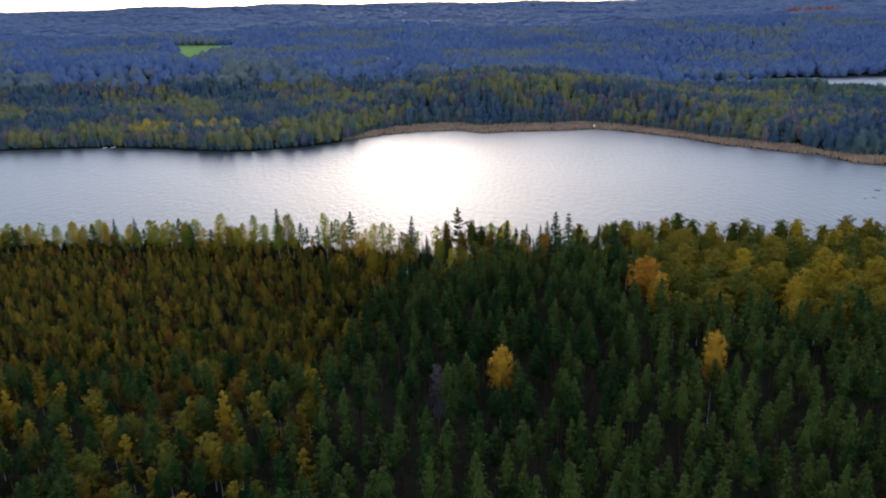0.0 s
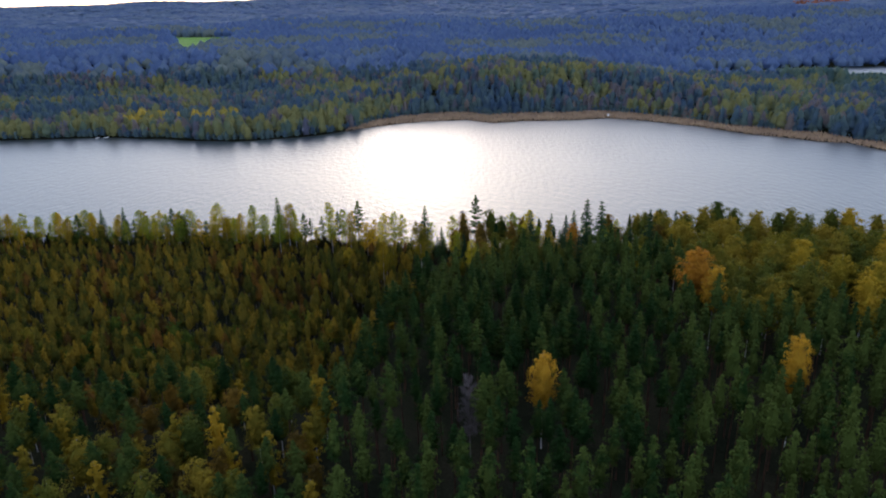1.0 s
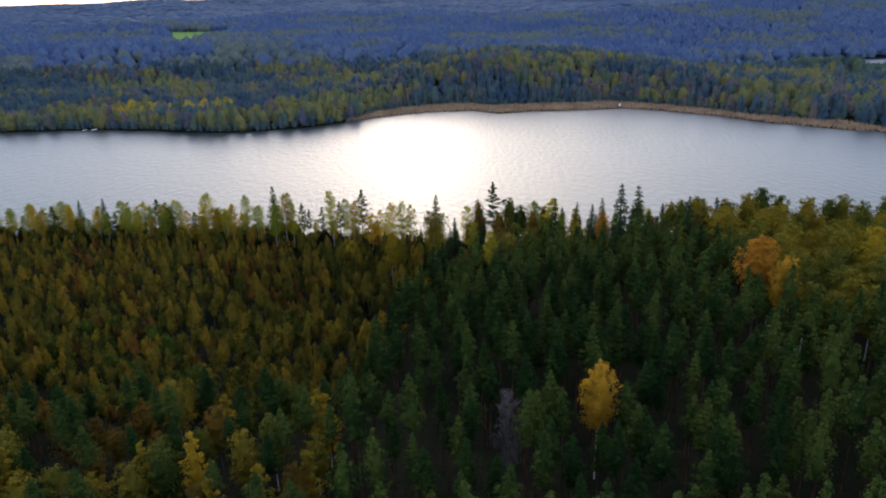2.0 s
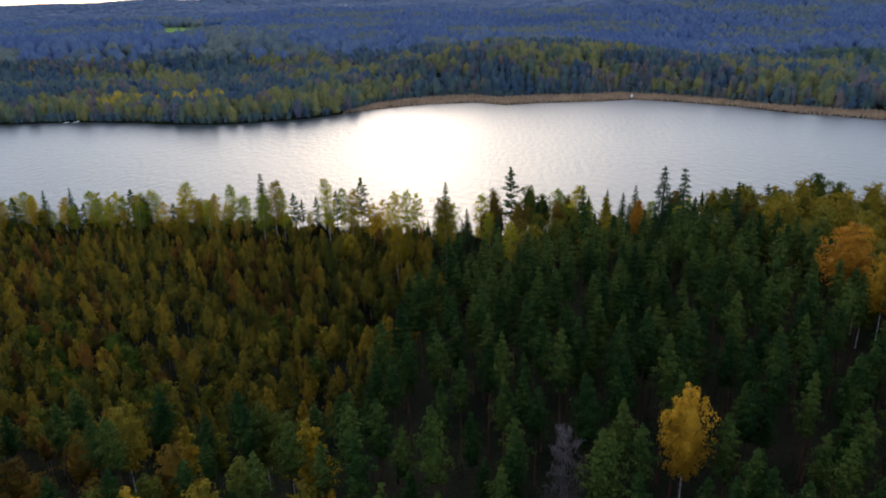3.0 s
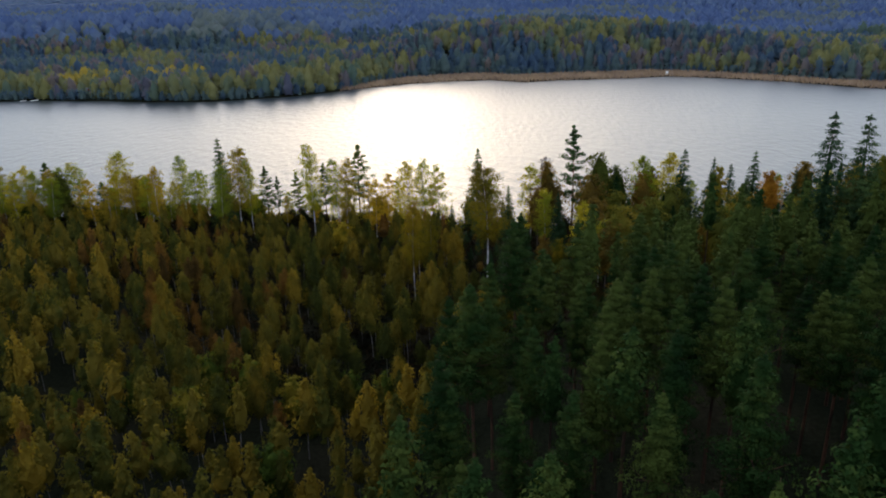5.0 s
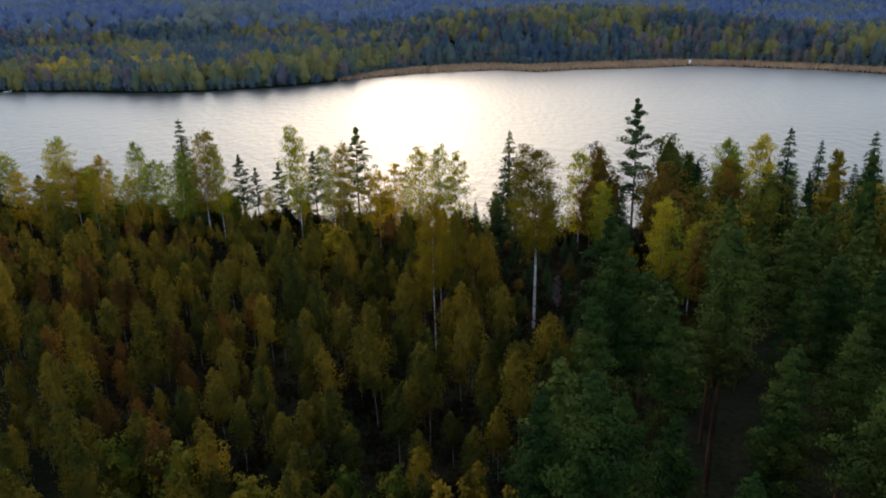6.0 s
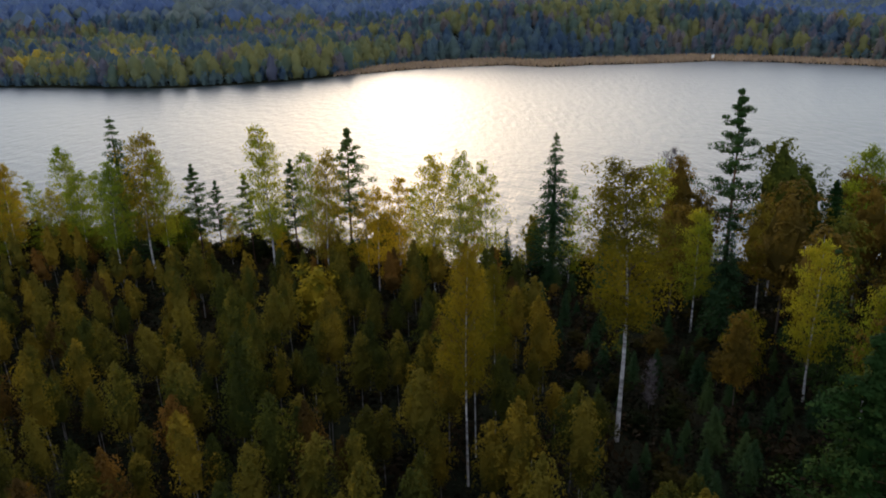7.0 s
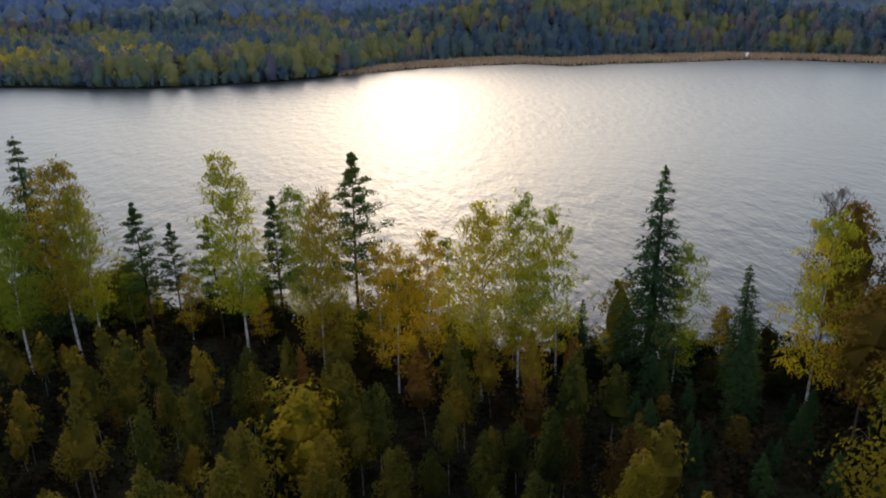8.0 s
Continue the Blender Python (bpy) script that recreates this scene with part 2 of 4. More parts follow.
def ground_height(x, y):
    x, y = np.asarray(x, float), np.asarray(y, float)
    near, far = np.interp(x, NEAR_X, NEAR_Y), np.interp(x, FAR_X, FAR_Y)
    near = near + 1.2 * wobble(x, y * 0, 5.0)
    far = far + 1.5 * wobble(x, y * 0, 6.0, 2.0)
    dn, df = near - y, y - far
    # near land: a low plain, and a hill under the pines
    hill = np.maximum(smooth(-34, -14, x + 0.12 * (y - 150) * -1) * smooth(243, 175, y), smooth(172, 128, y))
    land_n = 0.2 + 0.9 * (1 - np.exp(-np.maximum(dn, 0) / 7)) + 6.0 * hill + 0.35 * wobble(x, y, 11)
    land_n = np.where(dn < 6, 0.15 + (land_n - 0.15) * np.clip(dn / 6, 0, 1), land_n)
    # far land, rising inland
    marsh = np.interp(x, [-75, -55, 0, 260, 330], [3, 26, 36, 30, 12])
    r1 = np.interp(x, [-400, -150, -60, -20, 60, 150, 230, 320, 700], [5, 4, 9, 20, 23, 21, 7, 3, 3])
    r2 = np.interp(x / np.maximum(y, 1), [-0.6, -0.33, -0.1, 0.15, 0.3, 0.4, 0.7], [34, 34, 30, 20, 4, 2, 6])
    inland = df - marsh
    z = 0.5 + (r1 - 0.5) * smooth(0, 95, inland)
    z = z + (r2 - r1) * smooth(700, 890, y)
    z = z + (50 - r2) * smooth(960, 1550, y)
    z = z + (72 - 50) * smooth(1550, 3000, y)
    r3 = np.interp(x / np.maximum(y, 1), [-0.7, -0.3, 0.2, 0.7], [150, 148, 122, 112])
    z = z + (r3 - 72) * smooth(2900, 4800, y)
    z = z + wobble(x, y, 130, 3.0) * 9 * smooth(900, 1700, y) + wobble(x, y, 45, 1.0) * 2.0 * smooth(30, 150, inland)
    z = np.maximum(z, 0.35)
    pond = np.sqrt(((x - 500) / 240) ** 2 + ((y - 866) / 70) ** 2) + 0.06 * wobble(x, y, 20)
    z = np.where(pond < 1.25, np.where(pond < 1, -1.2, 0.35 + (z - 0.35) * (pond - 1) / 0.25), z)
    land_f = np.where(df < 3, 0.35 * np.clip(df / 3, 0, 1), z)
    bed = -np.minimum(2.0, 0.12 * np.minimum(-dn, -df)) - 0.02
    return np.where(dn > 0, land_n, np.where(df > 0, land_f, bed))


def mesh_object(name, verts, faces, mats, index=None, smooth_faces=False, parent=None):
    me = bpy.data.meshes.new(name)
    me.from_pydata(verts, [], faces)
    for m in (mats if isinstance(mats, (list, tuple)) else [mats]):
        me.materials.append(m)
    if index is not None:
        me.polygons.foreach_set("material_index", np.asarray(index, dtype=np.int32))
    if smooth_faces:
        me.polygons.foreach_set("use_smooth", np.ones(len(me.polygons), dtype=bool))
    me.update()
    ob = new(name, me)
    ob.parent = parent
    return ob


def build_ground():
    front = np.radians(np.concatenate([np.linspace(-46, 46, 300), np.linspace(52, 308, 56)]))
    rings = np.concatenate([[1, 15, 30], np.arange(40, 720, 4.0), 720 * (4930 / 720) ** np.linspace(0, 1, 90)[0:]])
    R, A = np.meshgrid(rings, front, indexing="ij")
    X, Y = R * np.sin(A), R * np.cos(A)
    V = np.stack([X, Y, ground_height(X, Y)], -1).reshape(-1, 3)
    n, m = len(rings), len(front)
    i, j = np.meshgrid(np.arange(n - 1), np.arange(m), indexing="ij")
    a, b = i * m + j, i * m + (j + 1) % m
    F = np.stack([a, b, b + m, a + m], -1).reshape(-1, 4)
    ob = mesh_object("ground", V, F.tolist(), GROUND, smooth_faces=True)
    return tagged(ob, "mossy forest ground with tree shade darkened into its colour, rising to wooded hills", "ground", kind="structure")


build_ground()
lake = mesh_object("water", [(-1000, 235, 0), (1000, 235, 0), (1000, 600, 0), (-1000, 600, 0)], [(0, 1, 2, 3)], WATER)
tagged(lake, "wide rippled lake water glittering in low sun", "lake", kind="structure")
pond = mesh_object("water", [(240, 780, 0), (760, 780, 0), (760, 950, 0), (240, 950, 0)], [(0, 1, 2, 3)], WATER)
tagged(pond, "pale second lake behind the far woods", "lake", kind="structure")


# ------------------------------------------------------------ tree shapes (all triangles, as arrays)
def tube(points, radii, sides=5):
    P, rad = np.asarray(points, float), np.asarray(radii, float)
    ang = np.linspace(0, 2 * math.pi, sides, endpoint=False)
    t = np.gradient(P, axis=0)
    t /= np.linalg.norm(t, axis=1, keepdims=True) + 1e-9
    ref = np.where(np.abs(t[:, 2:3]) > 0.9, [[1.0, 0, 0]], [[0, 0, 1.0]])
    u = np.cross(t, ref); u /= np.linalg.norm(u, axis=1, keepdims=True) + 1e-9
    w = np.cross(t, u)
    V = P[:, None] + rad[:, None, None] * (np.cos(ang)[None, :, None] * u[:, None] + np.sin(ang)[None, :, None] * w[:, None])
    n = len(P)
    F = []
    for i in range(n - 1):
        for k in range(sides):
            a, b = i * sides + k, i * sides + (k + 1) % sides
            F += [(a, b, b + sides), (a, b + sides, a + sides)]
    return V.reshape(-1, 3), np.array(F)


def join(parts):
    V, F, n = [], [], 0
    for v, f in parts:
        V.append(v); F.append(np.asarray(f) + n); n += len(v)
    return np.concatenate(V), np.concatenate(F)


def facing(rng, c, up=0.5, noise_amount=0.4):
    """Leaf normals: outward from the middle of the crown, somewhat upward, and some at random."""
    d = (c - c.mean(0)) / (c.std(0) + 0.05)
    d /= np.linalg.norm(d, axis=1, keepdims=True) + 0.2
    nrm = d + np.array([0, 0, up]) + rng.normal(size=c.shape) * noise_amount
    return nrm / (np.linalg.norm(nrm, axis=1, keepdims=True) + 1e-9)


def leaves(rng, centres, spread, count, size, flat=1.0, up=0.5):
    """count small triangular leaf sprays scattered round every centre."""
    n = len(centres) * count
    c = np.repeat(np.asarray(centres, float), count, 0)
    sp = np.repeat(np.broadcast_to(np.asarray(spread, float), (len(centres),)), count)[:, None]
    c = c + np.clip(rng.normal(size=(n, 3)), -1.6, 1.6) * sp * np.array([1, 1, flat])
    nrm = facing(rng, c, up)
    t1 = np.cross(nrm, rng.normal(size=(n, 3)))
    t1 /= np.linalg.norm(t1, axis=1, keepdims=True) + 1e-9
    t2 = np.cross(nrm, t1)
    a = rng.uniform(0, 6.283, size=(n, 1)) + np.array([[0, 2.09, 4.19]]) + rng.uniform(-0.4, 0.4, size=(n, 3))
    r = 0.85 * size * rng.uniform(0.55, 1.2, size=(n, 3))
    V = c[:, None] + (np.cos(a) * r)[..., None] * t1[:, None] + (np.sin(a) * r)[..., None] * t2[:, None]
    return V.reshape(-1, 3), np.arange(n * 3).reshape(-1, 3)


def puffs(rng, centres, radii, count, size, tall=0.7, under=-0.3, wild=0.35, outward=0.0):
    """Rounded clumps of foliage: sprays on the shell of a small dome round every centre; outward: how far they face away from the crown's middle."""
    n = len(centres) * count
    c = np.repeat(np.asarray(centres, float), count, 0)
    r = np.repeat(np.broadcast_to(np.asarray(radii, float), (len(centres),)), count)[:, None]
    d = rng.normal(size=(n, 3))
    d /= np.linalg.norm(d, axis=1, keepdims=True) + 1e-9
    d[:, 2] = np.where(d[:, 2] < under, -d[:, 2], d[:, 2])
    p = c + d * r * np.array([1, 1, tall]) * rng.uniform(0.62, 1.12, size=(n, 1))
    nrm = d / np.array([1, 1, tall]) + rng.normal(size=(n, 3)) * wild
    if outward:
        away = (p - c.mean(0)) / (c.std(0) + 0.05)
        nrm = nrm + outward * away / (np.linalg.norm(away, axis=1, keepdims=True) + 0.3)
    nrm /= np.linalg.norm(nrm, axis=1, keepdims=True) + 1e-9
    t1 = np.cross(nrm, rng.normal(size=(n, 3)))
    t1 /= np.linalg.norm(t1, axis=1, keepdims=True) + 1e-9
    t2 = np.cross(nrm, t1)
    a = rng.uniform(0, 6.283, size=(n, 1)) + np.array([[0, 2.09, 4.19]]) + rng.uniform(-0.5, 0.5, size=(n, 3))
    q = size * rng.uniform(0.5, 1.25, size=(n, 3))
    V = p[:, None] + (np.cos(a) * q)[..., None] * t1[:, None] + (np.sin(a) * q)[..., None] * t2[:, None]
    return V.reshape(-1, 3), np.arange(n * 3).reshape(-1, 3)


def trunk_line(rng, H, bend, n=7):
    h = np.linspace(0, 1, n)
    a = rng.uniform(0, 6.28)
    off = bend * (h ** 1.5 + 0.25 * np.sin(h * 5 + a))
    return np.stack([off * math.cos(a), off * math.sin(a), h * H], -1)


def on_trunk(line, H, z):
    return np.array([np.interp(z, line[:, 2], line[:, 0]), np.interp(z, line[:, 2], line[:, 1]), z])


def blades(rng, centres, outward, spread, count, length, width, wild=0.8, lift=0.35, scales=None):
    """count slender needle sprays round every centre, pointing outward and a little up."""
    n = len(centres) * count
    c = np.repeat(np.asarray(centres, float), count, 0)
    o = np.repeat(np.asarray(outward, float), count, 0)
    sp = np.repeat(np.asarray(spread, float), count)[:, None]
    c = c + np.clip(rng.normal(size=(n, 3)), -1.6, 1.6) * sp * np.array([1, 1, 0.5])
    d = o + rng.normal(size=(n, 3)) * wild + np.array([0, 0, lift])
    d /= np.linalg.norm(d, axis=1, keepdims=True) + 1e-9
    w = np.cross(d, facing(rng, c))
    w /= np.linalg.norm(w, axis=1, keepdims=True) + 1e-9
    k = rng.uniform(0.6, 1.3, size=(n, 1))
    if scales is not None:
        k = k * np.repeat(np.asarray(scales, float), count)[:, None]
    V = np.stack([c - d * length * 0.5 * k - w * width * 0.5 * k, c - d * length * 0.3 * k + w * width * 0.5 * k, c + d * length * 0.6 * k], 1)
    return V.reshape(-1, 3), np.arange(n * 3).reshape(-1, 3)


def core(rng, line, H, z0, z1, radius, rings=6, sides=7, rough=0.22):
    """The dense heart of a crown: an uneven spindle, radius(u) wide."""
    V, F = [], []
    for i in range(rings):
        u = i / (rings - 1)
        c = on_trunk(line, H, z0 + (z1 - z0) * u)
        for k in range(sides):
            a = 6.283 * (k + 0.5 * (i % 2)) / sides
            r = radius(u) * rng.uniform(1 - rough, 1 + rough)
            V.append(c + np.array([math.cos(a) * r, math.sin(a) * r, rng.uniform(-0.3, 0.3) * (z1 - z0) / rings]))
    for i in range(rings - 1):
        for k in range(sides):
            a, b = i * sides + k, i * sides + (k + 1) % sides
            F += [(a, b, b + sides), (a, b + sides, a + sides)]
    return np.array(V), np.array(F)


def conifer(rng, H, R, base, whorls, per, tufts, count, length, width, rise, droop, trunk_r, irregular=0.25, sides=6, top=0.97, power=0.8, heart=0.5, limbs_to=0.4, lift=0.35, full=0.0, rings=6, wild=0.8, inner=0.25):
    """A pine or spruce: whorls of limbs with sprays of needles; rise: how the limbs climb."""
    line = trunk_line(rng, H, H * 0.012)
    stem, limbs = tube(line, trunk_r * (1 - 0.93 * np.linspace(0, 1, len(line)) ** 1.1), sides), []
    centres, outward, spreads, scales = [], [], [], []

    def reach(u):
        """Limb length up the crown: a straight cone, or a short cone on a full body."""
        if full:
            return min(1.0, ((1.02 - u) * full) ** 0.85) * (0.7 + 0.3 * min(1, u * 5))
        return (1 - 0.93 * u) ** power * (0.75 + 0.25 * min(1, u * 6))

    for k in range(whorls):
        u = k / (whorls - 1)
        z = H * (base + (top - base) * u)
        L = R * reach(u)
        a0 = rng.uniform(0, 6.28)
        m = max(3, int(round(per * (1 - 0.35 * u))))
        for j in range(m):
            a = a0 + 6.28 * j / m + rng.uniform(-0.35, 0.35)
            l = L * rng.uniform(1 - 1.6 * irregular, 1 + irregular)
            zz = z + rng.uniform(-0.4, 0.4) * H / whorls * 0.8
            root = on_trunk(line, H, zz)
            s = np.linspace(0, 1, 3)
            way = np.array([math.cos(a), math.sin(a), 0.0])
            if u < limbs_to and l > 0.5:
                pts = root + np.stack([way[0] * l * s, way[1] * l * s, l * (rise * s - droop * s ** 2)], -1)
                limbs.append(tube(pts, np.array([0.05, 0.03, 0.012]) * (0.5 + trunk_r * 3), 3))
            for q in range(tufts):
                f = inner + (1 - inner) * (q + rng.uniform(0.2, 0.9)) / tufts
                p = root + np.array([way[0] * l * f, way[1] * l * f, l * (rise * f - droop * f * f)])
                centres.append(p + rng.normal(size=3) * 0.08 * l)
                outward.append(way + np.array([0, 0, rise - 2 * droop * f]))
                k_size = 0.4 + 0.6 * min(1.0, l / (0.55 * R))
                spreads.append(0.085 * l + length * 0.3 * k_size); scales.append(k_size)
    for h in (0.99, 0.97, 0.945):
        centres.append(on_trunk(line, H, H * h)); outward.append(np.array([0, 0, 1.6])); spreads.append(length * 0.12); scales.append(0.45)
    crown = [blades(rng, centres, outward, spreads, count, length, width, wild, lift, scales)]
    if heart:
        crown.append(core(rng, line, H, H * base, H * 0.85, lambda u: 0.8 * heart * R * reach(u) * min(1, 0.35 + u * 4), rings, 8, 0.34))
    return stem, join(crown), (join(limbs) if limbs else None)


def pine(rng, H, R, base, whorls, per, pads, count, size, trunk_r, pad=0.36, heart=0.5, rise=0.3, sharp=1.45, sides=6, irregular=0.2, limbs_to=0.0, tall=0.62):
    """A Scots pine: whorls of rising limbs that carry rounded pads of needles, and a blunt tip."""
    line = trunk_line(rng, H, H * 0.014)
    stem, limbs = tube(line, trunk_r * (1 - 0.93 * np.linspace(0, 1, len(line)) ** 1.1), sides), []
    centres, radii = [], []

    def reach(u):
        return min(1.0, (1.04 - u) * sharp) ** 0.9 * (0.72 + 0.28 * min(1, u * 4))

    for k in range(whorls):
        u = k / (whorls - 1)
        z = H * (base + (0.955 - base) * u)
        m = max(3, int(round(per * (1 - 0.3 * u))))
        a0 = rng.uniform(0, 6.28)
        for j in range(m):
            a = a0 + 6.28 * j / m + rng.uniform(-0.4, 0.4)
            l = R * reach(u) * rng.uniform(1 - 1.5 * irregular, 1 + irregular)
            root = on_trunk(line, H, z + rng.uniform(-0.4, 0.4) * H * (0.955 - base) / whorls)
            way = np.array([math.cos(a), math.sin(a), rise * rng.uniform(0.5, 1.4)])
            if u < limbs_to:
                limbs.append(tube([root, root + way * l * 0.5 - [0, 0, 0.05 * l], root + way * l * 0.9], np.array([0.05, 0.035, 0.015]) * (0.5 + trunk_r * 3), 3))
            for q in range(pads):
                f = 0.82 if pads == 1 else 0.42 + 0.5 * q / (pads - 1)
                rad = pad * (0.45 * R + 0.55 * l) * rng.uniform(0.75, 1.2)
                centres.append(root + way * l * f + rng.normal(size=3) * 0.06 * l)
                radii.append(rad)
    for h, r in ((0.88, 0.36), (0.905, 0.32), (0.93, 0.26), (0.95, 0.2), (0.97, 0.14), (0.985, 0.09)):
        centres.append(on_trunk(line, H, H * h))
        radii.append(r * R * (0.6 if base > 0.4 else 0.5))
    crown = [puffs(rng, centres, radii, count, size, tall, -0.85, 0.3, 0.9)]
    if heart:
        crown.append(core(rng, line, H, H * base, H * 0.93, lambda u: heart * R * reach(u) * min(1, 0.4 + u * 4), 7, 8, 0.3))
    return stem, join(crown), (join(limbs) if limbs else None)


def plume(rng, H, R, base, limbs, count, size, trunk_r, sides=4, heart=0.5, pointed=0.75):
    """A young birch: steep limbs close to the stem, carrying upright plumes of small leaves."""
    line = trunk_line(rng, H, H * 0.06)
    stem = tube(line, trunk_r * (1 - 0.9 * np.linspace(0, 1, len(line))), sides)

    def profile(u):
        return (1 - u) ** pointed * (0.5 + 0.5 * min(1.0, u * 3.2)) + 0.05

    centres, radii = [], []
    for k in range(limbs):
        u = (k + rng.uniform(0, 1)) / limbs
        a = k * 2.399 + rng.uniform(-0.5, 0.5)
        l = R * profile(u) * rng.uniform(0.3, 1.05)
        centres.append(on_trunk(line, H, H * (base + (0.94 - base) * u)) + np.array([math.cos(a) * l, math.sin(a) * l, 0]))
        radii.append(R * (0.13 + 0.25 * profile(u)) * rng.uniform(0.6, 1.35))
    tip = on_trunk(line, H, H * 0.95)
    centres += [tip, tip + [0, 0, 0.03 * H]]
    radii += [0.14 * R, 0.08 * R]
    crown = [puffs(rng, centres, radii, count, size, 1.7, -0.75, 0.5, 0.7)]
    if heart:
        crown.append(core(rng, line, H, H * (base + 0.03), H * 0.93, lambda u: heart * R * profile(u), 6, 6, 0.3))
    return stem, join(crown), None


def broadleaf(rng, H, R, base, limbs, clumps, count, size, trunk_r, bend=0.03, pointed=0.5, droop=0.0, twiggy=True, sides=6, spread=0.34, heart=0.0, rings=6, least=0.55, strand=0.0):
    """A birch, aspen or maple: limbs ending in loose clumps of leaves; pointed: 0 round, 1 conical."""
    line = trunk_line(rng, H, H * bend)
    stem, wood = tube(line, trunk_r * (1 - 0.92 * np.linspace(0, 1, len(line)) ** 0.9), sides), []
    centres, spreads = [], []

    def profile(u):
        return (1 - u) ** (0.35 + 0.5 * pointed) * (0.35 + 0.65 * min(1.0, (u + 0.05) * (2.2 + 1.6 * pointed)))

    for k in range(limbs):
        u = (k + rng.uniform(0, 1)) / limbs
        l = R * profile(u) * rng.uniform(least, 1.8 - least) + 0.12 * R
        a = k * 2.399 + rng.uniform(-0.4, 0.4)
        z = H * (base + (0.98 - base) * u)
        root = on_trunk(line, H, max(H * base * 0.9, z - 0.9 * l))
        tip = on_trunk(line, H, z) + np.array([math.cos(a) * l, math.sin(a) * l, 0])
        mid = (root + tip) / 2 + np.array([0, 0, 0.12 * l])
        if twiggy:
            wood.append(tube([root, mid, tip], np.array([0.30, 0.18, 0.05]) * trunk_r + 0.004, 3))
        for q in range(clumps):
            f = rng.uniform(0.35, 1.08)
            p = root * (1 - f) ** 2 + 2 * mid * f * (1 - f) + tip * f * f + rng.normal(size=3) * 0.2 * l
            p[2] -= droop * rng.uniform(0, 1) * R
            centres.append(p); spreads.append(spread * (0.3 * l + 0.13 * R))
    top = on_trunk(line, H, H * 0.97)
    centres += [top, top - [0, 0, 0.04 * H]]; spreads += [0.12 * R, 0.2 * R]
    if strand:      # hanging sprays of leaves, size long and strand wide
        crown = [blades(rng, centres, np.tile([0, 0, -1.0], (len(centres), 1)), spreads, count, size, strand, 0.55, 0.0)]
    else:
        crown = [puffs(rng, centres, np.array(spreads) * 1.6, count, size * 0.85, 0.8, -0.6, 0.3, 1.0)]
    if heart:
        crown.append(core(rng, line, H, H * base, H * 0.94, lambda u: heart * R * profile(u), rings, 6))
    return stem, join(crown), (join(wood) if wood else None)


def far_tree(rng, H, R, count, size, pointed, rings=5, body=0.62):
    """A tree of the far shore: a soft uneven crown with loose sprays standing out of it."""
    def profile(u):
        return (1 - u) ** (0.4 + 0.6 * pointed) * np.minimum(1, u * 2 + 0.6)
    u = rng.uniform(0, 1, count) ** (1.35 if pointed > 0.5 else 0.9)
    a = rng.uniform(0, 6.28, count)
    r = R * profile(u) * np.sqrt(rng.uniform(0.4, 1.1, count))
    c = np.stack([np.cos(a) * r, np.sin(a) * r, H * (0.08 + 0.92 * u)], -1)
    line = np.array([[0, 0, 0], [0, 0, H]], float)
    return join([leaves(rng, c, 0.08 * R, 1, size, 1.0, 1.0), core(rng, line, H, H * 0.02, H * 0.98, lambda v: body * R * profile(v), rings, 6, 0.42)])


# ------------------------------------------------------------ planting
def part(name, arrays, mat, parent, label=""):
    me = bpy.data.meshes.new(name)
    me.from_pydata(arrays[0], [], arrays[1])
    me.materials.append(mat)
    me.update()
    ob = new(name, me)
    ob.parent = parent
    return tagged(ob, label)


def place(x, y, turn=0.0, size=1.0, tall=1.0, sink=0.12):
    z = float(ground_height(x, y))
    return pose(x, y, z - sink, 0, 0, turn) @ Matrix.Diagonal((size, size, size * tall, 1))


def tree_thing(name, label, category, wood, crown, limbs, bark, foliage, group=""):
    ob = new(name)
    part("trunk", wood, bark, ob)
    foliage_faces = len(crown[1])
    if limbs is not None:
        crown = join([crown, limbs])
    made = part("crown", crown, foliage, ob)
    made.data.materials.append(TWIG_BARK if bark is BIRCH_BARK else bark)
    made.data.polygons.foreach_set("material_index", (np.arange(len(crown[1])) >= foliage_faces).astype(np.int32))
    return tagged(ob, label, category, group)


class Species:
    """A few shapes of one kind of tree; each planted tree is a copy of one of them."""
    def __init__(self, name, label, category, group, shapes, bark, foliage):
        self.name, self.label, self.category, self.group = name, label, category, group
        self.shapes, self.bark, self.foliage, self.made = shapes, bark, foliage, {}

    def plant(self, k, m):
        k %= len(self.shapes)
        if k not in self.made:
            ob = tree_thing(self.name, self.label, self.category, *self.shapes[k], self.bark, self.foliage, self.group)
            ob.matrix_basis = m
            self.made[k] = ob
            # the copy helper multiplies by the thing's own scale, so keep it for later
            return ob
        src = self.made[k]
        ob = copy_thing(src, m)
        ob.matrix_basis = m
        return ob


